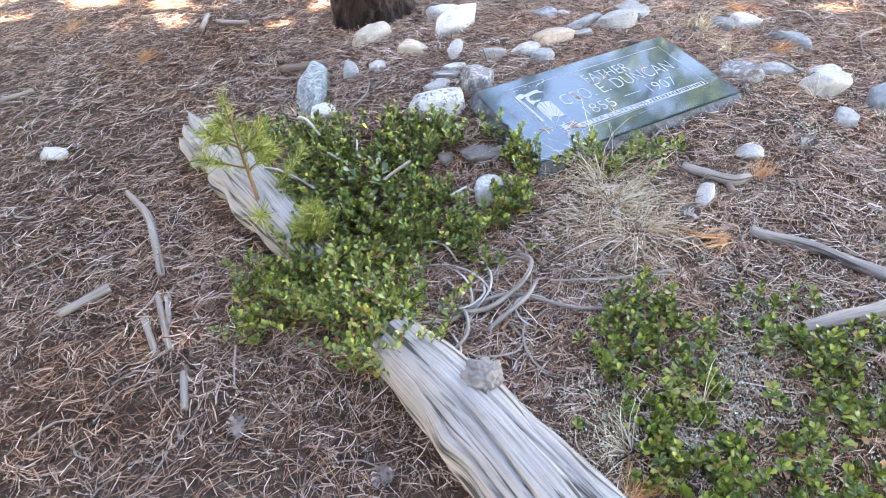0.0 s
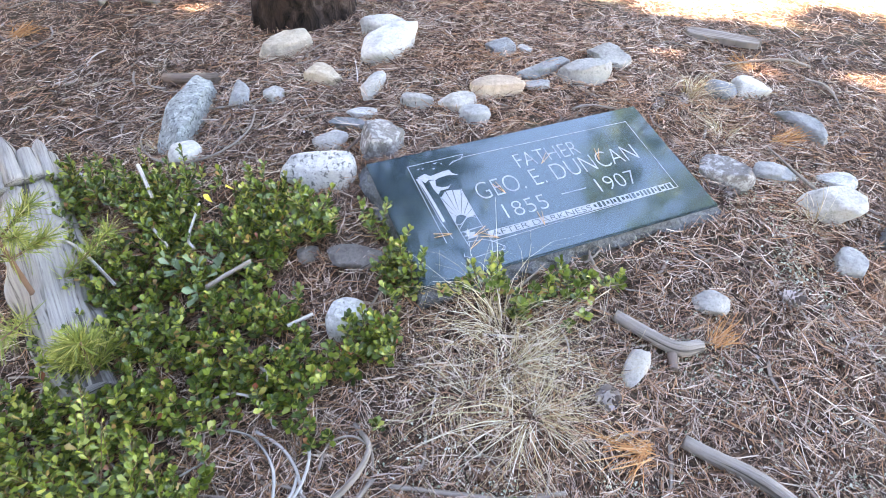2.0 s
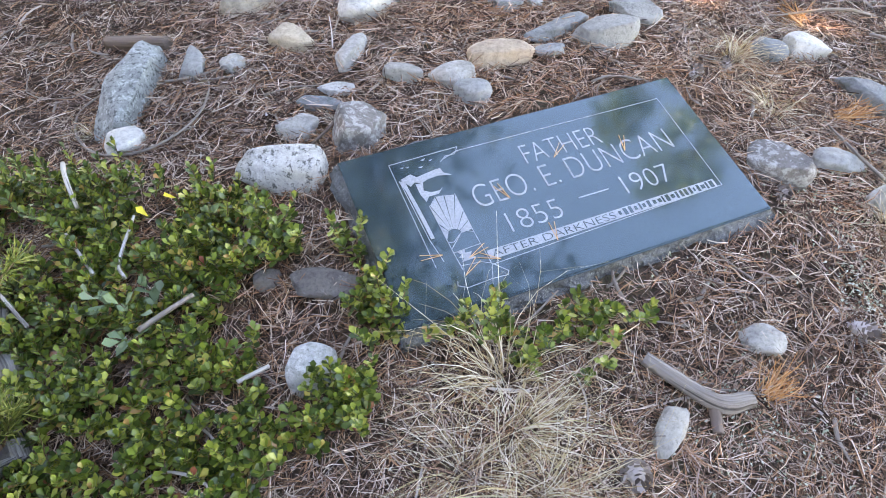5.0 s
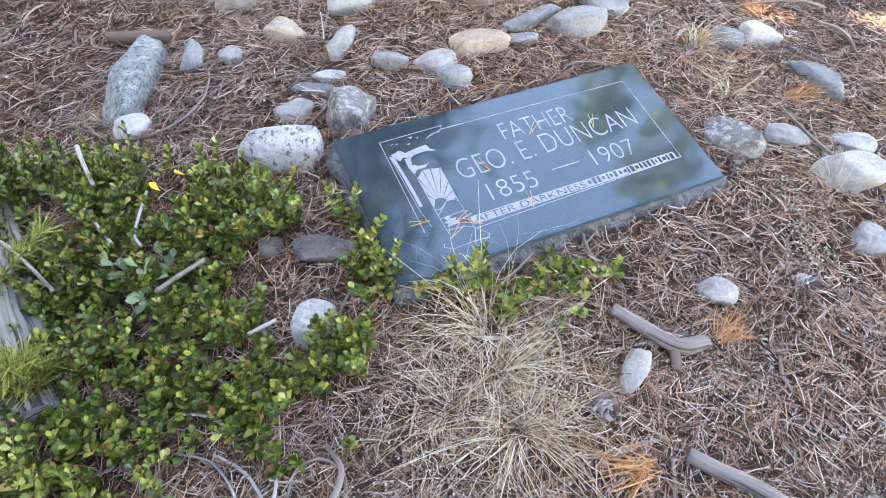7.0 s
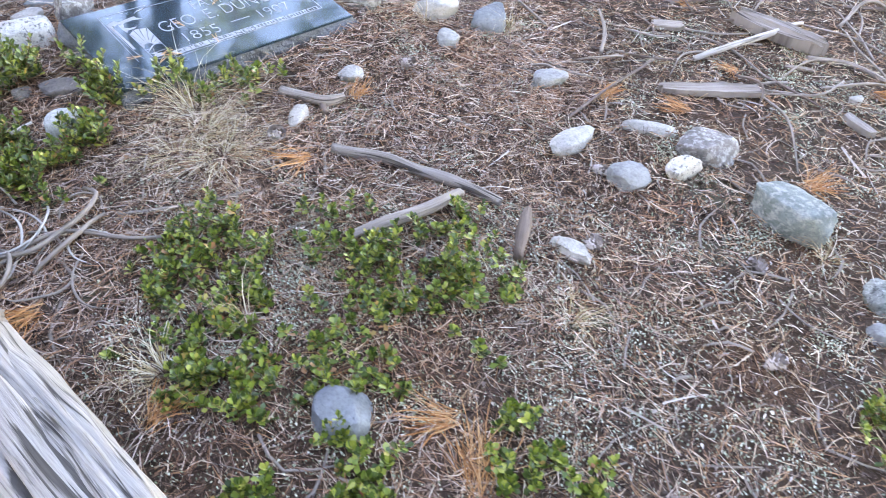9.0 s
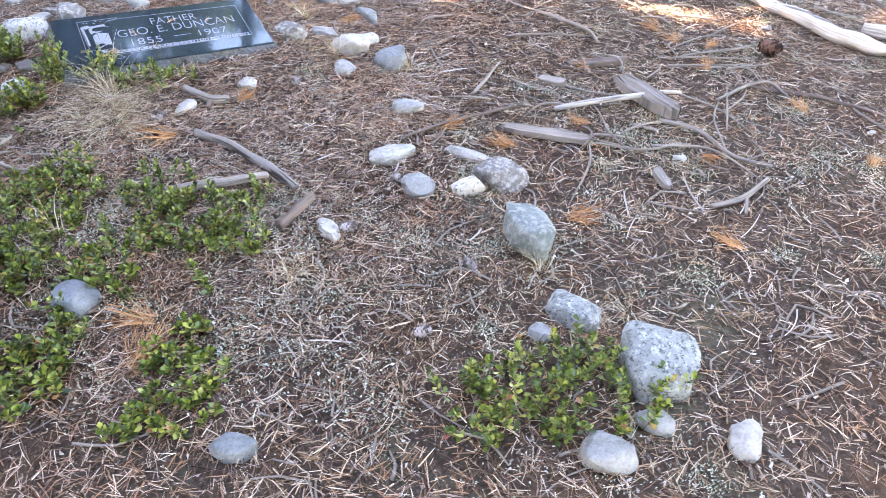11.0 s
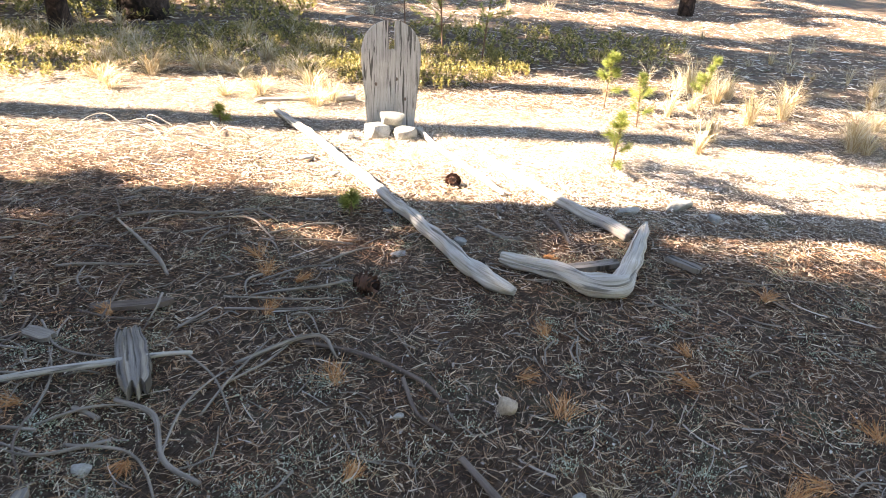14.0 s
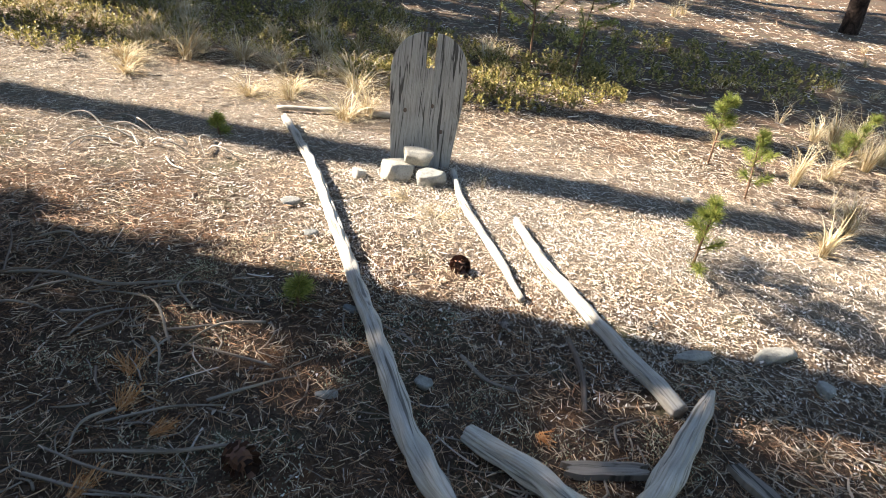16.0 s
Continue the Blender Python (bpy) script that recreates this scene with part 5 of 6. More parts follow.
# bare spots where stones lie open among the sprigs
CLEAR = ((-1.70, 2.77, 0.075), (-1.745, 2.91, 0.085), (-1.66, 2.84, 0.06), (-1.84, 2.90, 0.04), (-1.91, 2.96, 0.04), (-1.63, 2.62, 0.06),
         (-0.95, 2.47, 0.05), (-0.87, 2.50, 0.05), (-0.80, 2.54, 0.05), (-0.74, 2.59, 0.04))


def shrub(poly, sprigs, seed, label, tall=0.06, size=0.0205, mat="leaf", name="bearberry_shrub", per=18, category="shrub", group="low shrubs", gaps=0.0):
    g = np.random.default_rng(seed)
    p = np.array(poly)
    lo, hi = p.min(0), p.max(0)
    xs, ys = np.zeros(0), np.zeros(0)
    while len(xs) < sprigs:
        x, y = g.uniform(lo[0], hi[0], 4000), g.uniform(lo[1], hi[1], 4000)
        hole = np.sin(9 * x + seed) * np.sin(11 * y + 2 * seed) + 0.6 * np.sin(23 * x + 5 * y)
        ok = inside(poly, x, y) & (hole > gaps * 2.2 - 1.0 + g.normal(0, 0.2, 4000))
        for sx, sy, sr in CLEAR:
            ok &= np.hypot(x - sx, y - sy) > sr
        xs, ys = np.concatenate([xs, x[ok]]), np.concatenate([ys, y[ok]])
    xs, ys = xs[:sprigs], ys[:sprigs]
    cx, cy = float(p[:, 0].mean()), float(p[:, 1].mean())
    cz = gz(cx, cy)
    base = thing(name, cx, cy, cz, label, category, group)
    z0 = ground_z(xs, ys)
    hgt = tall * g.uniform(0.35, 1.35, sprigs)
    la, lr = g.uniform(0, 6.28, sprigs), hgt * g.uniform(0.1, 0.8, sprigs)
    tips = np.stack([xs + lr * np.cos(la) - cx, ys + lr * np.sin(la) - cy, z0 + hgt - cz], -1)
    feet = np.stack([xs - cx, ys - cy, z0 - cz], -1)
    k = np.arange(per)
    f = 0.40 + 0.60 * ((k[None] + g.uniform(0, 0.6, (sprigs, per))) / per) ** 0.7
    roots = feet[:, None] + (tips - feet)[:, None] * f[..., None]
    yaw = g.uniform(0, 6.28, (sprigs, 1)) + k[None] * 2.4 + g.normal(0, 0.25, (sprigs, per))
    pitch = 0.25 + 0.85 * (f - 0.35) / 0.65 + g.normal(0, 0.25, (sprigs, per))
    sz = size * g.uniform(0.65, 1.15, (sprigs, per)) * (1.05 - 0.35 * (f - 0.35))
    v, fc = leaves(roots.reshape(-1, 3), yaw.ravel(), pitch.ravel(), sz.ravel(), seed + 1, mat == "far_leaf")
    tagged(part("foliage", mesh_of("foliage", v, fc, M[mat]), base), kind="stuff")
    w = 0.0012
    sv = np.stack([feet + [w, 0, -0.01], feet + [-w, w, -0.01], tips + [-w * 0.5, 0, 0], tips + [w * 0.5, w, 0]], 1).reshape(-1, 3)
    tagged(part("woody_base", mesh_of("woody_base", sv, np.arange(len(sv)).reshape(-1, 4), M["stem"]), base), kind="stuff")
    return base


GREEN = "low green bearberry shrub with small leathery leaves"
shrub([(-2.48, 3.0), (-2.15, 3.04), (-2.12, 2.86), (-2.38, 2.74), (-2.52, 2.88)], 213, 51, GREEN, 0.085)
shrub([(-2.15, 3.04), (-1.84, 3.03), (-1.80, 2.90), (-2.12, 2.84)], 182, 52, GREEN, 0.08)
shrub([(-1.84, 3.03), (-1.74, 3.02), (-1.56, 2.86), (-1.50, 2.76), (-1.64, 2.72), (-1.80, 2.86)], 76, 53, "bearberry sprigs with yellow-green tips along the stone", 0.075, gaps=0.35)
shrub([(-2.38, 2.74), (-2.12, 2.86), (-1.92, 2.86), (-1.90, 2.60), (-2.2, 2.56)], 218, 54, GREEN, 0.075)
shrub([(-1.92, 2.86), (-1.64, 2.72), (-1.55, 2.60), (-1.72, 2.50), (-1.90, 2.56)], 132, 55, GREEN, 0.065, gaps=0.2)
shrub([(-2.28, 2.56), (-1.90, 2.56), (-1.76, 2.42), (-1.80, 2.29), (-1.96, 2.33), (-2.14, 2.20), (-2.22, 2.3)], 218, 56, "bearberry shrub spilling over a rotten log, yellow-green", 0.085)
shrub([(-1.48, 2.46), (-1.2, 2.56), (-1.0, 2.52), (-0.98, 2.26), (-1.18, 2.17), (-1.42, 2.30)], 115, 57, GREEN, 0.055, 0.02, gaps=0.42)
shrub([(-1.0, 2.52), (-0.74, 2.54), (-0.57, 2.52), (-0.62, 2.28), (-0.94, 2.22)], 120, 58, GREEN, 0.06, 0.02, gaps=0.28)
shrub([(-1.38, 2.28), (-0.70, 2.27), (-0.66, 2.06), (-1.2, 2.04)], 70, 68, "sparse bearberry sprigs among dry litter", 0.05, 0.02, gaps=0.25)
shrub([(-1.16, 1.99), (-0.92, 1.98), (-0.83, 1.80), (-0.90, 1.60), (-1.10, 1.70)], 129, 59, "sparse bearberry shrub in dry litter", 0.055, gaps=0.3)
shrub([(-0.02, 2.04), (0.27, 2.18), (0.40, 2.10), (0.35, 1.96), (0.07, 1.84), (-0.1, 1.9)], 100, 60, "bearberry shrub beside a large lichened stone", 0.075)
shrub([(-1.42, 2.93), (-1.24, 3.08), (-1.20, 3.05), (-1.30, 2.90), (-1.40, 2.88)], 30, 61, "bearberry sprigs against the headstone's front", 0.06)
shrub([(-1.56, 2.93), (-1.46, 2.98), (-1.40, 2.92), (-1.48, 2.86)], 13, 62, "upright bearberry sprigs at the headstone's corner", 0.11)
shrub([(-0.80, 2.02), (-0.55, 2.05), (-0.50, 1.75), (-0.75, 1.70)], 64, 63, "sparse bearberry shrub in dry litter", 0.05, gaps=0.4)
shrub([(-1.45, 2.16), (-1.15, 2.16), (-1.08, 2.0), (-1.25, 2.02)], 54, 64, "sparse bearberry shrub beside the log", 0.055, gaps=0.3)
shrub([(-2.02, 2.36), (-1.84, 2.36), (-1.70, 2.26), (-1.76, 2.17), (-1.95, 2.20)], 120, 67, "bearberry sprigs draped over the log's end", 0.15)
shrub([(-2.05, 2.83), (-1.93, 2.83), (-1.93, 2.75), (-2.05, 2.75)], 8, 65, "small herb with broad pale green leaves", 0.09, 0.036, "wide_leaf", "herb", 6, "herb")
shrub([(-2.12, 3.02), (-2.06, 3.02), (-2.06, 2.96), (-2.12, 2.96)], 2, 66, "two fallen yellow leaves on the shrub", 0.11, 0.03, "yellow_leaf", "leaf", 1, "leaf")
UNDER = "sunlit yellow-green undergrowth of low shrubs"
shrub([(-4.2, 5.9), (-2.0, 6.2), (-1.6, 7.0), (-2.6, 8.2), (-4.6, 7.6)], 1620, 71, UNDER, 0.07, 0.028, "far_leaf", per=10, group="far undergrowth", gaps=0.2)
shrub([(-2.6, 8.2), (-1.6, 7.0), (-0.3, 7.3), (0.0, 8.6), (-1.4, 9.6)], 1620, 72, UNDER, 0.075, 0.028, "far_leaf", per=10, group="far undergrowth", gaps=0.2)
shrub([(-0.6, 6.9), (0.7, 7.05), (1.3, 7.9), (0.9, 8.9), (-0.2, 8.6)], 1350, 73, UNDER, 0.08, 0.028, "far_leaf", per=10, group="far undergrowth", gaps=0.2)
shrub([(-7, 7.5), (-4.6, 7.6), (-1.4, 9.6), (-2, 12), (-6, 12)], 1620, 74, UNDER, 0.14, 0.05, "far_leaf", per=9, group="far undergrowth", gaps=0.25)
shrub([(1.1, 8.3), (2.6, 8.9), (3.0, 10.5), (0.8, 10.8), (-0.5, 10)], 756, 75, "shaded patchy undergrowth of low shrubs", 0.10, 0.04, "far_leaf", per=8, group="far undergrowth", gaps=0.5)


# ---------------------------------------------------------------- grass
def tuft(x, y, height, spread, count, seed, label, width=0.0022, mat="straw", droop=0.6, group="dry grass tufts"):
    z = gz(x, y)
    v, f = arch_blades((0, 0, -0.005), count, height, spread, width, seed, 5, droop, spread * 0.18)
    ob = new("grass_tuft", mesh_of("grass_tuft", v, f, M[mat]))
    ob.location = (x, y, z)
    return tagged(ob, label, "grass", group)


DRY = "dry straw-coloured bunch grass"
tuft(-1.40, 2.87, 0.22, 0.22, 110, 81, "dry bunch grass leaning over the headstone's foot", 0.0019, droop=0.7)
tuft(-1.37, 2.80, 0.16, 0.24, 170, 82, DRY, 0.0014, droop=0.95)
tuft(-1.31, 2.72, 0.13, 0.24, 150, 120, DRY, 0.0019, droop=1.0)
tuft(-1.42, 2.72, 0.11, 0.26, 150, 83, DRY, 0.0013, droop=1.0)
tuft(-1.12, 3.86, 0.20, 0.16, 110, 84, DRY)
tuft(-1.02, 3.68, 0.14, 0.14, 70, 85, DRY)
tuft(-2.42, 3.17, 0.07, 0.07, 40, 86, DRY)
tuft(-0.80, 3.42, 0.15, 0.10, 60, 87, "green-tinged dry grass beside a pale stone")
tuft(-0.52, 3.46, 0.16, 0.12, 70, 88, DRY)
tuft(-1.17, 2.24, 0.24, 0.10, 26, 89, "thin yellow-green grass stems in the shrub")
tuft(-1.30, 2.12, 0.16, 0.14, 70, 90, DRY)
tuft(-0.52, 2.24, 0.16, 0.12, 50, 91, "thin yellow-green grass in the litter")
tuft(0.10, 2.42, 0.12, 0.10, 40, 92, DRY)
tuft(0.33, 2.33, 0.08, 0.12, 50, 93, DRY)
tuft(1.72, 3.25, 0.08, 0.12, 45, 94, DRY)
tuft(0.86, 5.95, 0.16, 0.10, 30, 95, DRY)
tuft(0.62, 5.62, 0.10, 0.16, 110, 96, "sunlit pale dry grass on the grave mound", 0.003)
tuft(0.80, 5.50, 0.09, 0.18, 110, 97, "sunlit pale dry grass on the grave mound", 0.003)
tuft(2.33, 7.0, 0.40, 0.12, 150, 98, "tall sunlit straw-coloured grass", 0.0055)
tuft(2.55, 6.5, 0.36, 0.14, 150, 99, "tall sunlit straw-coloured grass", 0.0055)
tuft(2.40, 6.15, 0.30, 0.12, 110, 100, "tall sunlit straw-coloured grass", 0.0055)
tuft(2.9, 7.0, 0.46, 0.18, 190, 101, "tall sunlit straw-coloured grass", 0.0055)
tuft(3.3, 7.5, 0.42, 0.18, 190, 102, "tall sunlit straw-coloured grass", 0.0055)
tuft(-1.55, 6.75, 0.40, 0.3, 220, 103, "sunlit bunch of tawny dry grass", 0.0055)
tuft(-1.95, 6.75, 0.36, 0.3, 200, 104, "sunlit bunch of tawny dry grass", 0.0055)
tuft(-1.25, 6.95, 0.36, 0.28, 180, 105, "sunlit bunch of tawny dry grass", 0.0055)
tuft(-1.55, 6.2, 0.20, 0.2, 90, 106, "sunlit bunch of tawny dry grass", 0.0055)
for k in range(14):
    x, y = rnd.uniform(2.3, 4.3), rnd.uniform(6.5, 8.4)
    tuft(x, y, rnd.uniform(0.25, 0.5), rnd.uniform(0.12, 0.22), rnd.randint(120, 200), 700 + k, "tall sunlit straw-coloured grass", 0.005, group="far grass")
for k in range(52):
    x, y = rnd.uniform(-3.6, 0.3), rnd.uniform(6.3, 8.6)
    tuft(x, y, rnd.uniform(0.16, 0.34), rnd.uniform(0.14, 0.32), rnd.randint(90, 190), 500 + k, "tawny sunlit grass among the undergrowth", 0.0055, group="far grass")
for k in range(60):
    x, y = rnd.uniform(-4.5, 5.5), rnd.uniform(6.6, 13.0)
    tuft(x, y, rnd.uniform(0.14, 0.42), rnd.uniform(0.1, 0.25), rnd.randint(25, 70), 200 + k, "tall dry grass at the wood's edge", 0.005, group="far grass")


# ---------------------------------------------------------------- cones, needle tufts, lichen
def pine_cone(x, y, size, turn, mat="cone", label="small open grey-brown pine cone on the needles"):
    g = random.Random(int(turn * 31))
    q = bmesh.new()
    bmesh.ops.create_uvsphere(q, u_segments=10, v_segments=7, radius=size * 0.33)
    for v in q.verts:
        v.co.z *= 1.35
    for k in range(54):
        s = (k + 0.5) / 54
        ph, th = math.acos(1 - 2 * s), k * 2.39996
        d = Vector((math.sin(ph) * math.cos(th), math.sin(ph) * math.sin(th), math.cos(ph) * 1.3))
        up = Vector((0, 0, 1))
        side = d.cross(up).normalized() if d.cross(up).length > 0.01 else Vector((1, 0, 0))
        c, o = d * size * 0.30, d.normalized() * size * 0.2 + Vector((0, 0, size * 0.09))
        w = side * size * 0.13
        a = [q.verts.new(p) for p in (c - w * 0.5, c + w * 0.5, c + o + w, c + o * 1.12, c + o - w)]
        q.faces.new(a)
    ob = new("pine_cone", bm_mesh("pine_cone", q, M[mat], False))
    ob.matrix_basis = pose(x, y, gz(x, y) + size * 0.42, g.uniform(40, 100), g.uniform(-20, 20), turn)
    return tagged(ob, label, "pine cone", "fallen pine cones")


for x, y, s, a in ((-1.185, 2.79, 0.045, 20), (-0.86, 3.16, 0.043, 80), (-1.20, 3.72, 0.035, 150), (-1.13, 3.80, 0.033, 200), (-2.22, 3.02, 0.04, 30), (-0.37, 2.72, 0.04, 60),
                   (-0.44, 2.45, 0.042, 130), (-2.08, 2.03, 0.045, 210), (-0.08, 2.38, 0.04, 250), (-1.0, 3.42, 0.03, 10), (1.30, 4.90, 0.045, 50), (-2.55, 3.02, 0.035, 300),
                   (-1.75, 1.98, 0.04, 340), (-0.15, 2.12, 0.04, 100)):
    pine_cone(x, y, s, a)
pine_cone(0.90, 4.03, 0.085, 70, "dark_cone", "large dark brown pine cone in shade")
pine_cone(1.035, 5.17, 0.075, 40, "dark_cone", "dark red-brown pine cone on the sunlit mound")


def needle_tuft(x, y, size, heading, seed, label="fan of rust-orange fallen pine needles"):
    g = np.random.default_rng(seed)
    n = 60
    roots = np.stack([g.normal(0, size * 0.12, n), g.normal(0, size * 0.12, n), g.uniform(0.004, 0.02, n)], -1)
    v, f = strips(roots, heading + g.normal(0, 0.45, n), size * g.uniform(0.5, 1.1, n), np.full(n, 0.0016), g.normal(0, 0.5, n), g.uniform(-0.002, 0.03, n), 3)
    ob = new("needle_tuft", mesh_of("needle_tuft", v, f, M["rust"]))
    ob.location = (x, y, gz(x, y))
    return tagged(ob, label, "pine needles", "rusty needle tufts")


for k, (x, y, s, a) in enumerate(((-1.10, 2.72, 0.10, 3.6), (-1.58, 2.25, 0.09, 3.9), (-3.35, 3.62, 0.09, 1.2), (-3.9, 3.9, 0.09, 2.2), (-0.95, 4.12, 0.09, 2.4), (-0.88, 3.72, 0.08, 0.4),
                                  (-0.78, 2.02, 0.09, 3.3), (-0.74, 1.90, 0.11, 1.6), (-1.30, 2.02, 0.08, 0.8), (-0.06, 3.0, 0.08, 3.1), (0.16, 2.66, 0.09, 0.2), (0.62, 2.64, 0.08, 3.0),
                                  (0.96, 3.52, 0.09, 2.0), (1.60, 3.52, 0.09, 1.4), (2.15, 3.35, 0.08, 0.6), (-1.0, 2.99, 0.06, 1.0), (-0.30, 3.05, 0.07, 0.2), (0.52, 4.05, 0.08, 1.9), (2.0, 3.75, 0.08, 2.8))):
    needle_tuft(x, y, s, a, 300 + k)
for k in range(16):
    needle_tuft(rnd.uniform(0.1, 2.6), rnd.uniform(2.5, 4.6), rnd.uniform(0.05, 0.09), rnd.uniform(0, 6.28), 340 + k)


def scatter(n, x0, x1, y0, y1, g):
    """Places on the ground, none of them on the headstone."""
    x, y = g.uniform(x0, x1, n) + g.normal(0, 0.28, n), g.uniform(y0, y1, n) + g.normal(0, 0.18, n)
    a = math.radians(41.4)
    u, v = (x + 1.42) * math.cos(a) + (y - 3.25) * math.sin(a), (y - 3.25) * math.cos(a) - (x + 1.42) * math.sin(a)
    on = (np.abs(u) < 0.38) & (np.abs(v) < 0.20)
    x = np.where(on, x + 0.75 * np.sign(u), x)
    y = np.where(on, y - 0.25, y)
    return np.stack([x, y, ground_z(x, y)], -1)


def litter(name, n, box, seed, mat, length, width, segs, label, high=0.014, flat=False, paired=True):
    """Fallen needles, most of them still in pairs."""
    g = np.random.default_rng(seed)
    p = scatter(n, *box, g)
    p[:, 2] += high * g.uniform(0.05, 1.0, n) ** 1.5 + 0.002
    ln = g.uniform(*length, n)
    wd = width * g.uniform(0.7, 1.3, n)
    head = g.uniform(0, 6.28, n)
    lift = g.normal(0, 0.2, n) * ln * 0.8
    if paired:
        h = n // 2
        p[h:2 * h], ln[h:2 * h], lift[h:2 * h] = p[:h], ln[:h] * g.uniform(0.9, 1.05, h), lift[:h] + g.normal(0, 0.003, h)
        head[h:2 * h] = head[:h] + g.normal(0, 0.22, h)
    v, f = strips(p, head, ln, wd, g.normal(0, 0.3 if flat else 0.75, n), lift, segs, 0.35)
    ob = new(name, mesh_of(name, v, f, M[mat], smooth=False))
    return tagged(ob, label, "litter", kind="stuff")


def flakes(n, box, seed, mat, size, label, high=0.014):
    """Flecks of bark: small slanted five-sided plates of uneven outline."""
    g = np.random.default_rng(seed)
    p = scatter(n, *box, g)
    p[:, 2] += high * g.uniform(0.1, 1.0, n) + 0.002
    a = np.sort(g.uniform(0, 6.28, (n, 5)), 1)
    r = g.uniform(*size, (n, 1)) * g.uniform(0.45, 1.0, (n, 5))
    yaw, slim = g.uniform(0, 6.28, n)[:, None], g.uniform(0.3, 0.9, n)[:, None]
    x, y = r * np.cos(a), r * np.sin(a) * slim
    tx, ty = g.normal(0, 0.35, (n, 1)), g.normal(0, 0.35, (n, 1))
    v = np.stack([p[:, :1] + x * np.cos(yaw) - y * np.sin(yaw), p[:, 1:2] + x * np.sin(yaw) + y * np.cos(yaw), p[:, 2:] + tx * x + ty * y], -1).reshape(-1, 3)
    ob = new("chip_litter", mesh_of("chip_litter", v, np.arange(5 * n).reshape(-1, 5), M[mat], smooth=False))
    return tagged(ob, label, "litter", kind="stuff")


def lichen_patch(n, box, seed, lumps, mat="lichen", label="crumbs of grey-green ground lichen"):
    g = np.random.default_rng(seed)
    vs, fs, cnt = [], [], 0
    for k in range(lumps):
        cx, cy = g.uniform(box[0], box[1]), g.uniform(box[2], box[3])
        m = n
        r = g.uniform(0.02, 0.07)
        x, y = cx + g.normal(0, r, m), cy + g.normal(0, r, m)
        roots = np.stack([x, y, ground_z(x, y) + g.uniform(0.004, 0.016, m)], -1)
        v, f = leaves(roots, g.uniform(0, 6.28, m), g.uniform(0.2, 1.4, m), g.uniform(0.003, 0.008, m), seed + k, True)
        vs.append(v), fs.append(f + cnt)
        cnt += len(v)
    ob = new("ground_lichen", mesh_of("ground_lichen", np.vstack(vs), np.vstack(fs), M[mat]))
    return tagged(ob, label, "lichen", kind="stuff")


lichen_patch(170, (-1.2, 0.5, 1.8, 3.6), 401, 110)
lichen_patch(190, (0.2, 2.8, 2.4, 5.0), 402, 150)
lichen_patch(200, (-1.5, -0.3, 1.75, 2.65), 406, 70)
lichen_patch(60, (-1.15, -0.5, 2.75, 3.5), 408, 26)
lichen_patch(40, (-2.8, -1.9, 1.7, 2.3), 403, 9)
lichen_patch(120, (0.3, 1.9, 4.9, 6.2), 407, 120, "pale_crumbs", "bleached white crumbs on the grave mound")
lichen_patch(60, (0.3, 3.4, 4.9, 7.0), 404, 150, "pale_crumbs", "bleached white crumbs of lichen and bark")
lichen_patch(60, (-1.6, 0.4, 4.9, 6.0), 405, 45, "pale_crumbs", "bleached white crumbs of lichen and bark")

litter("needle_litter", 115000, (-4.9, -0.4, 1.5, 4.7), 501, "needles", (0.03, 0.065), 0.00125, 2, "thick carpet of brown dry pine needles", 0.016)
litter("needle_litter", 60000, (-2.6, -0.5, 2.2, 4.2), 509, "needles", (0.03, 0.06), 0.0012, 2, "loose top layer of tan pine needles in pairs", 0.017)
litter("needle_litter", 120000, (-3.2, -0.2, 1.7, 4.4), 508, "old_needles", (0.03, 0.06), 0.0015, 1, "matted lower layer of old brown needles, darkened for gap shade", 0.010)
litter("needle_litter", 135000, (-0.7, 3.6, 1.3, 5.0), 502, "dull_needles", (0.02, 0.055), 0.00125, 2, "brown dry pine needles over dark litter", 0.017, True)
litter("needle_litter", 70000, (-0.4, 3.2, 1.5, 4.8), 512, "old_needles", (0.015, 0.045), 0.0015, 1, "matted lower layer of dry needles", 0.008)
litter("needle_litter", 170000, (-4.0, 4.5, 4.8, 8.0), 503, "pale_needles", (0.015, 0.06), 0.0013, 1, "sunlit dry pine needles")
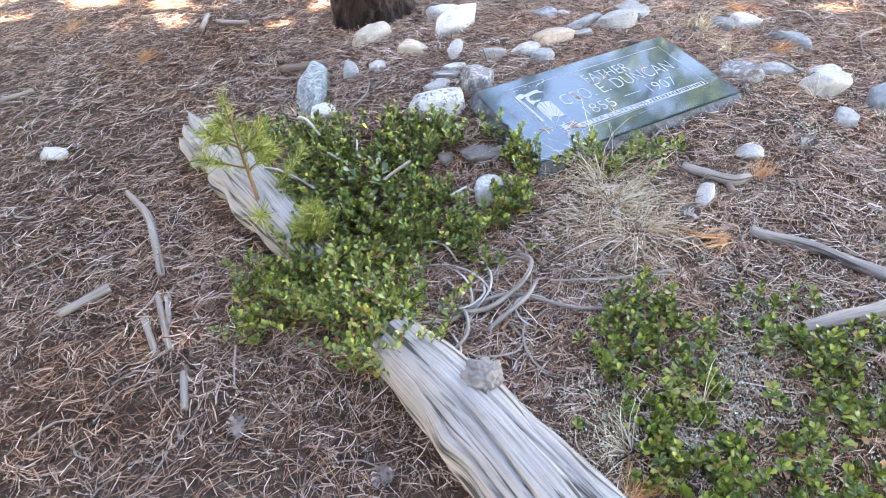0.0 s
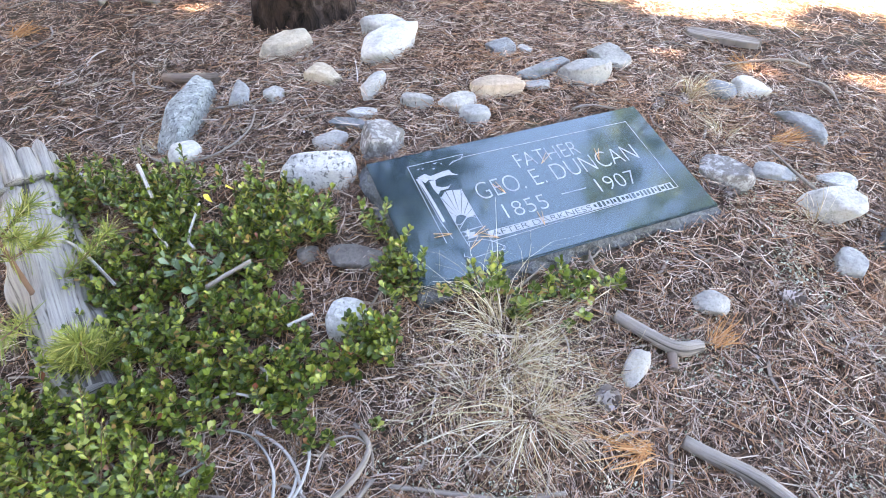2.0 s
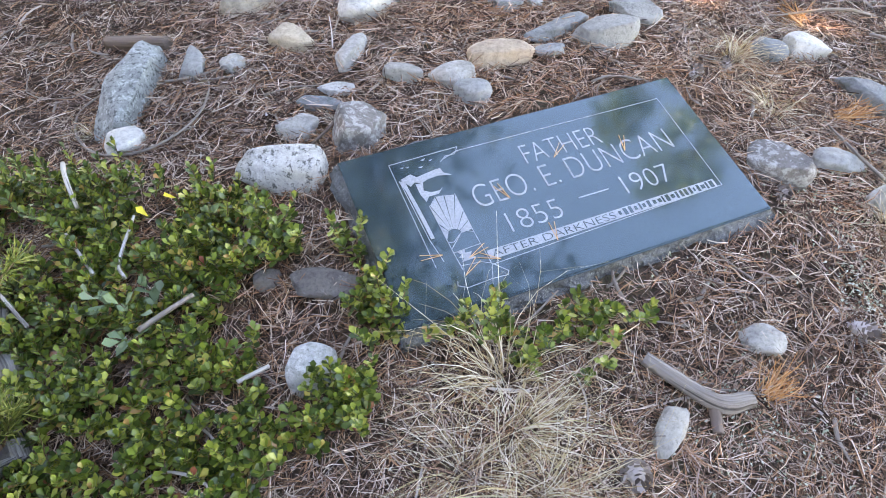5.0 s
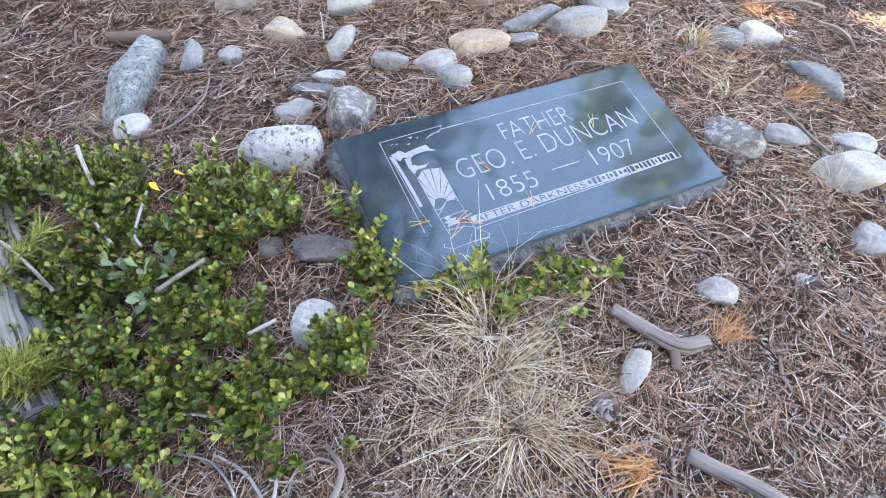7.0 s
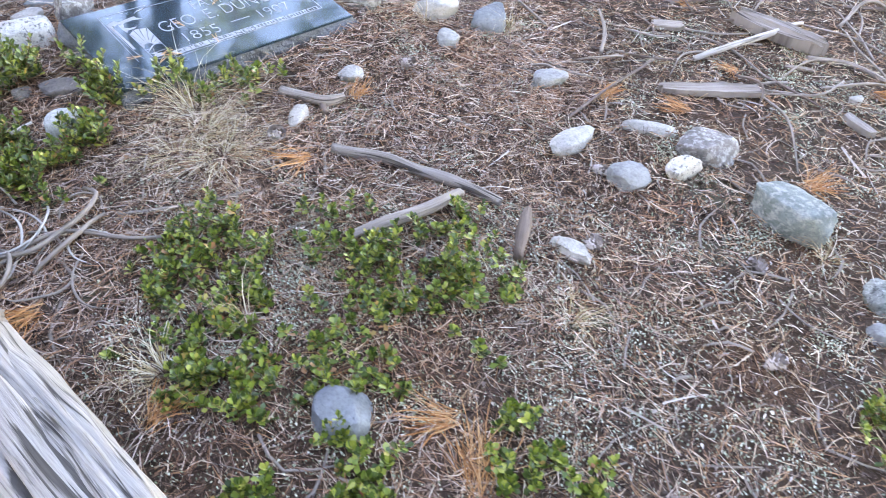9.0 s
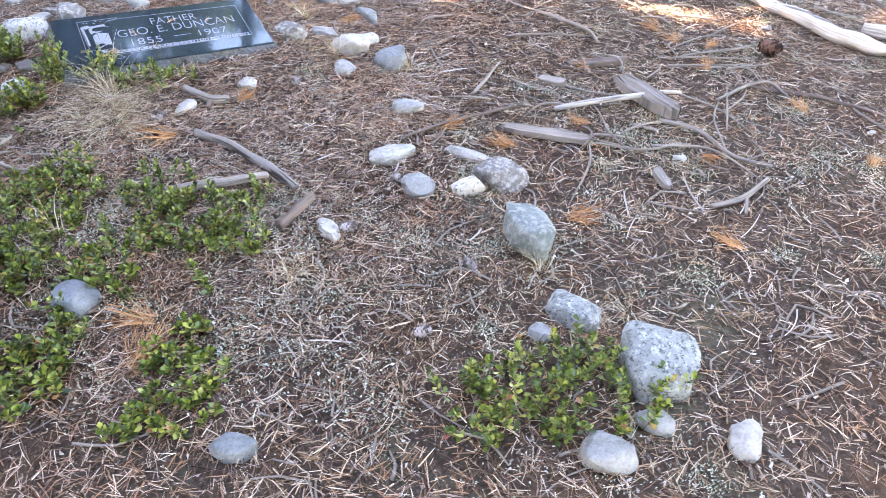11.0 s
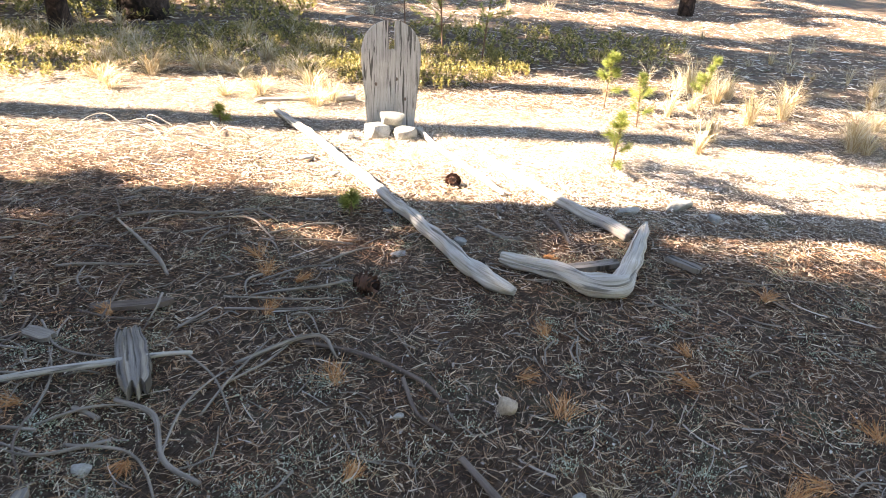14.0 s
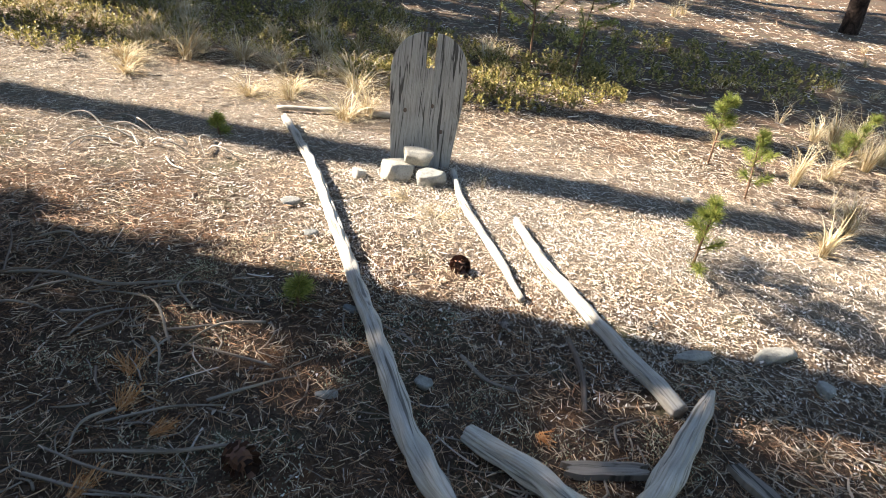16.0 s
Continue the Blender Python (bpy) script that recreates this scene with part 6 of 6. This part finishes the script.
litter("needle_litter", 40000, (-8.0, 9.0, 7.5, 17.0), 504, "pale_needles", (0.05, 0.11), 0.005, 1, "dry needles on the far forest floor", paired=False)
flakes(26000, (-0.6, 3.6, 1.3, 5.2), 505, "chips", (0.003, 0.010), "flecks of bark and cone scales")
flakes(22000, (-4.9, -0.4, 1.5, 4.7), 506, "chips", (0.002, 0.008), "flecks of bark and cone scales")
flakes(2400, (-0.6, 3.6, 1.3, 5.2), 510, "pale_crumbs", (0.003, 0.010), "bleached chips of wood")
flakes(22000, (0.0, 3.4, 4.95, 6.3), 511, "pale_crumbs", (0.003, 0.011), "bleached flecks of bark on the grave mound")
flakes(16000, (-4.0, 4.5, 4.8, 7.6), 507, "pale_crumbs", (0.003, 0.012), "pale flecks of bark and wood")


def twig_litter(n, box, seed):
    g = np.random.default_rng(seed)
    out = []
    for k in range(n):
        x, y, a = g.uniform(box[0], box[1]), g.uniform(box[2], box[3]), g.uniform(0, 6.28)
        ln, b, r = g.uniform(0.04, 0.18), g.normal(0, 0.5), g.uniform(0.0014, 0.004)
        p = [(x, y), (x + 0.5 * ln * math.cos(a), y + 0.5 * ln * math.sin(a)), (x + ln * math.cos(a + b), y + ln * math.sin(a + b))]
        lift = g.uniform(0.004, 0.016)
        out.append(tube([(px, py, gz(px, py) + lift) for px, py in p], [r, r, r * 0.6], 4, 5))
    ob = new("twig_litter", tubes("twig_litter", out, M["twig"]))
    return tagged(ob, "small broken grey twigs in the litter", "litter", kind="stuff")


twig_litter(520, (-4.6, -0.4, 1.6, 4.4), 601)
twig_litter(750, (-0.5, 3.4, 1.5, 5.2), 602)
twig_litter(300, (-3.5, 4.0, 5.0, 8.0), 603)
litter("twig_litter", 420, (-0.6, 3.4, 2.2, 5.0), 521, "twig_bits", (0.06, 0.16), 0.0042, 4, "short curved grey twigs strewn on the needles", 0.016, paired=False)
litter("twig_litter", 220, (-3.2, -0.5, 1.6, 4.4), 522, "twig_bits", (0.05, 0.13), 0.0034, 4, "short curved grey twigs strewn on the needles", 0.016, paired=False)
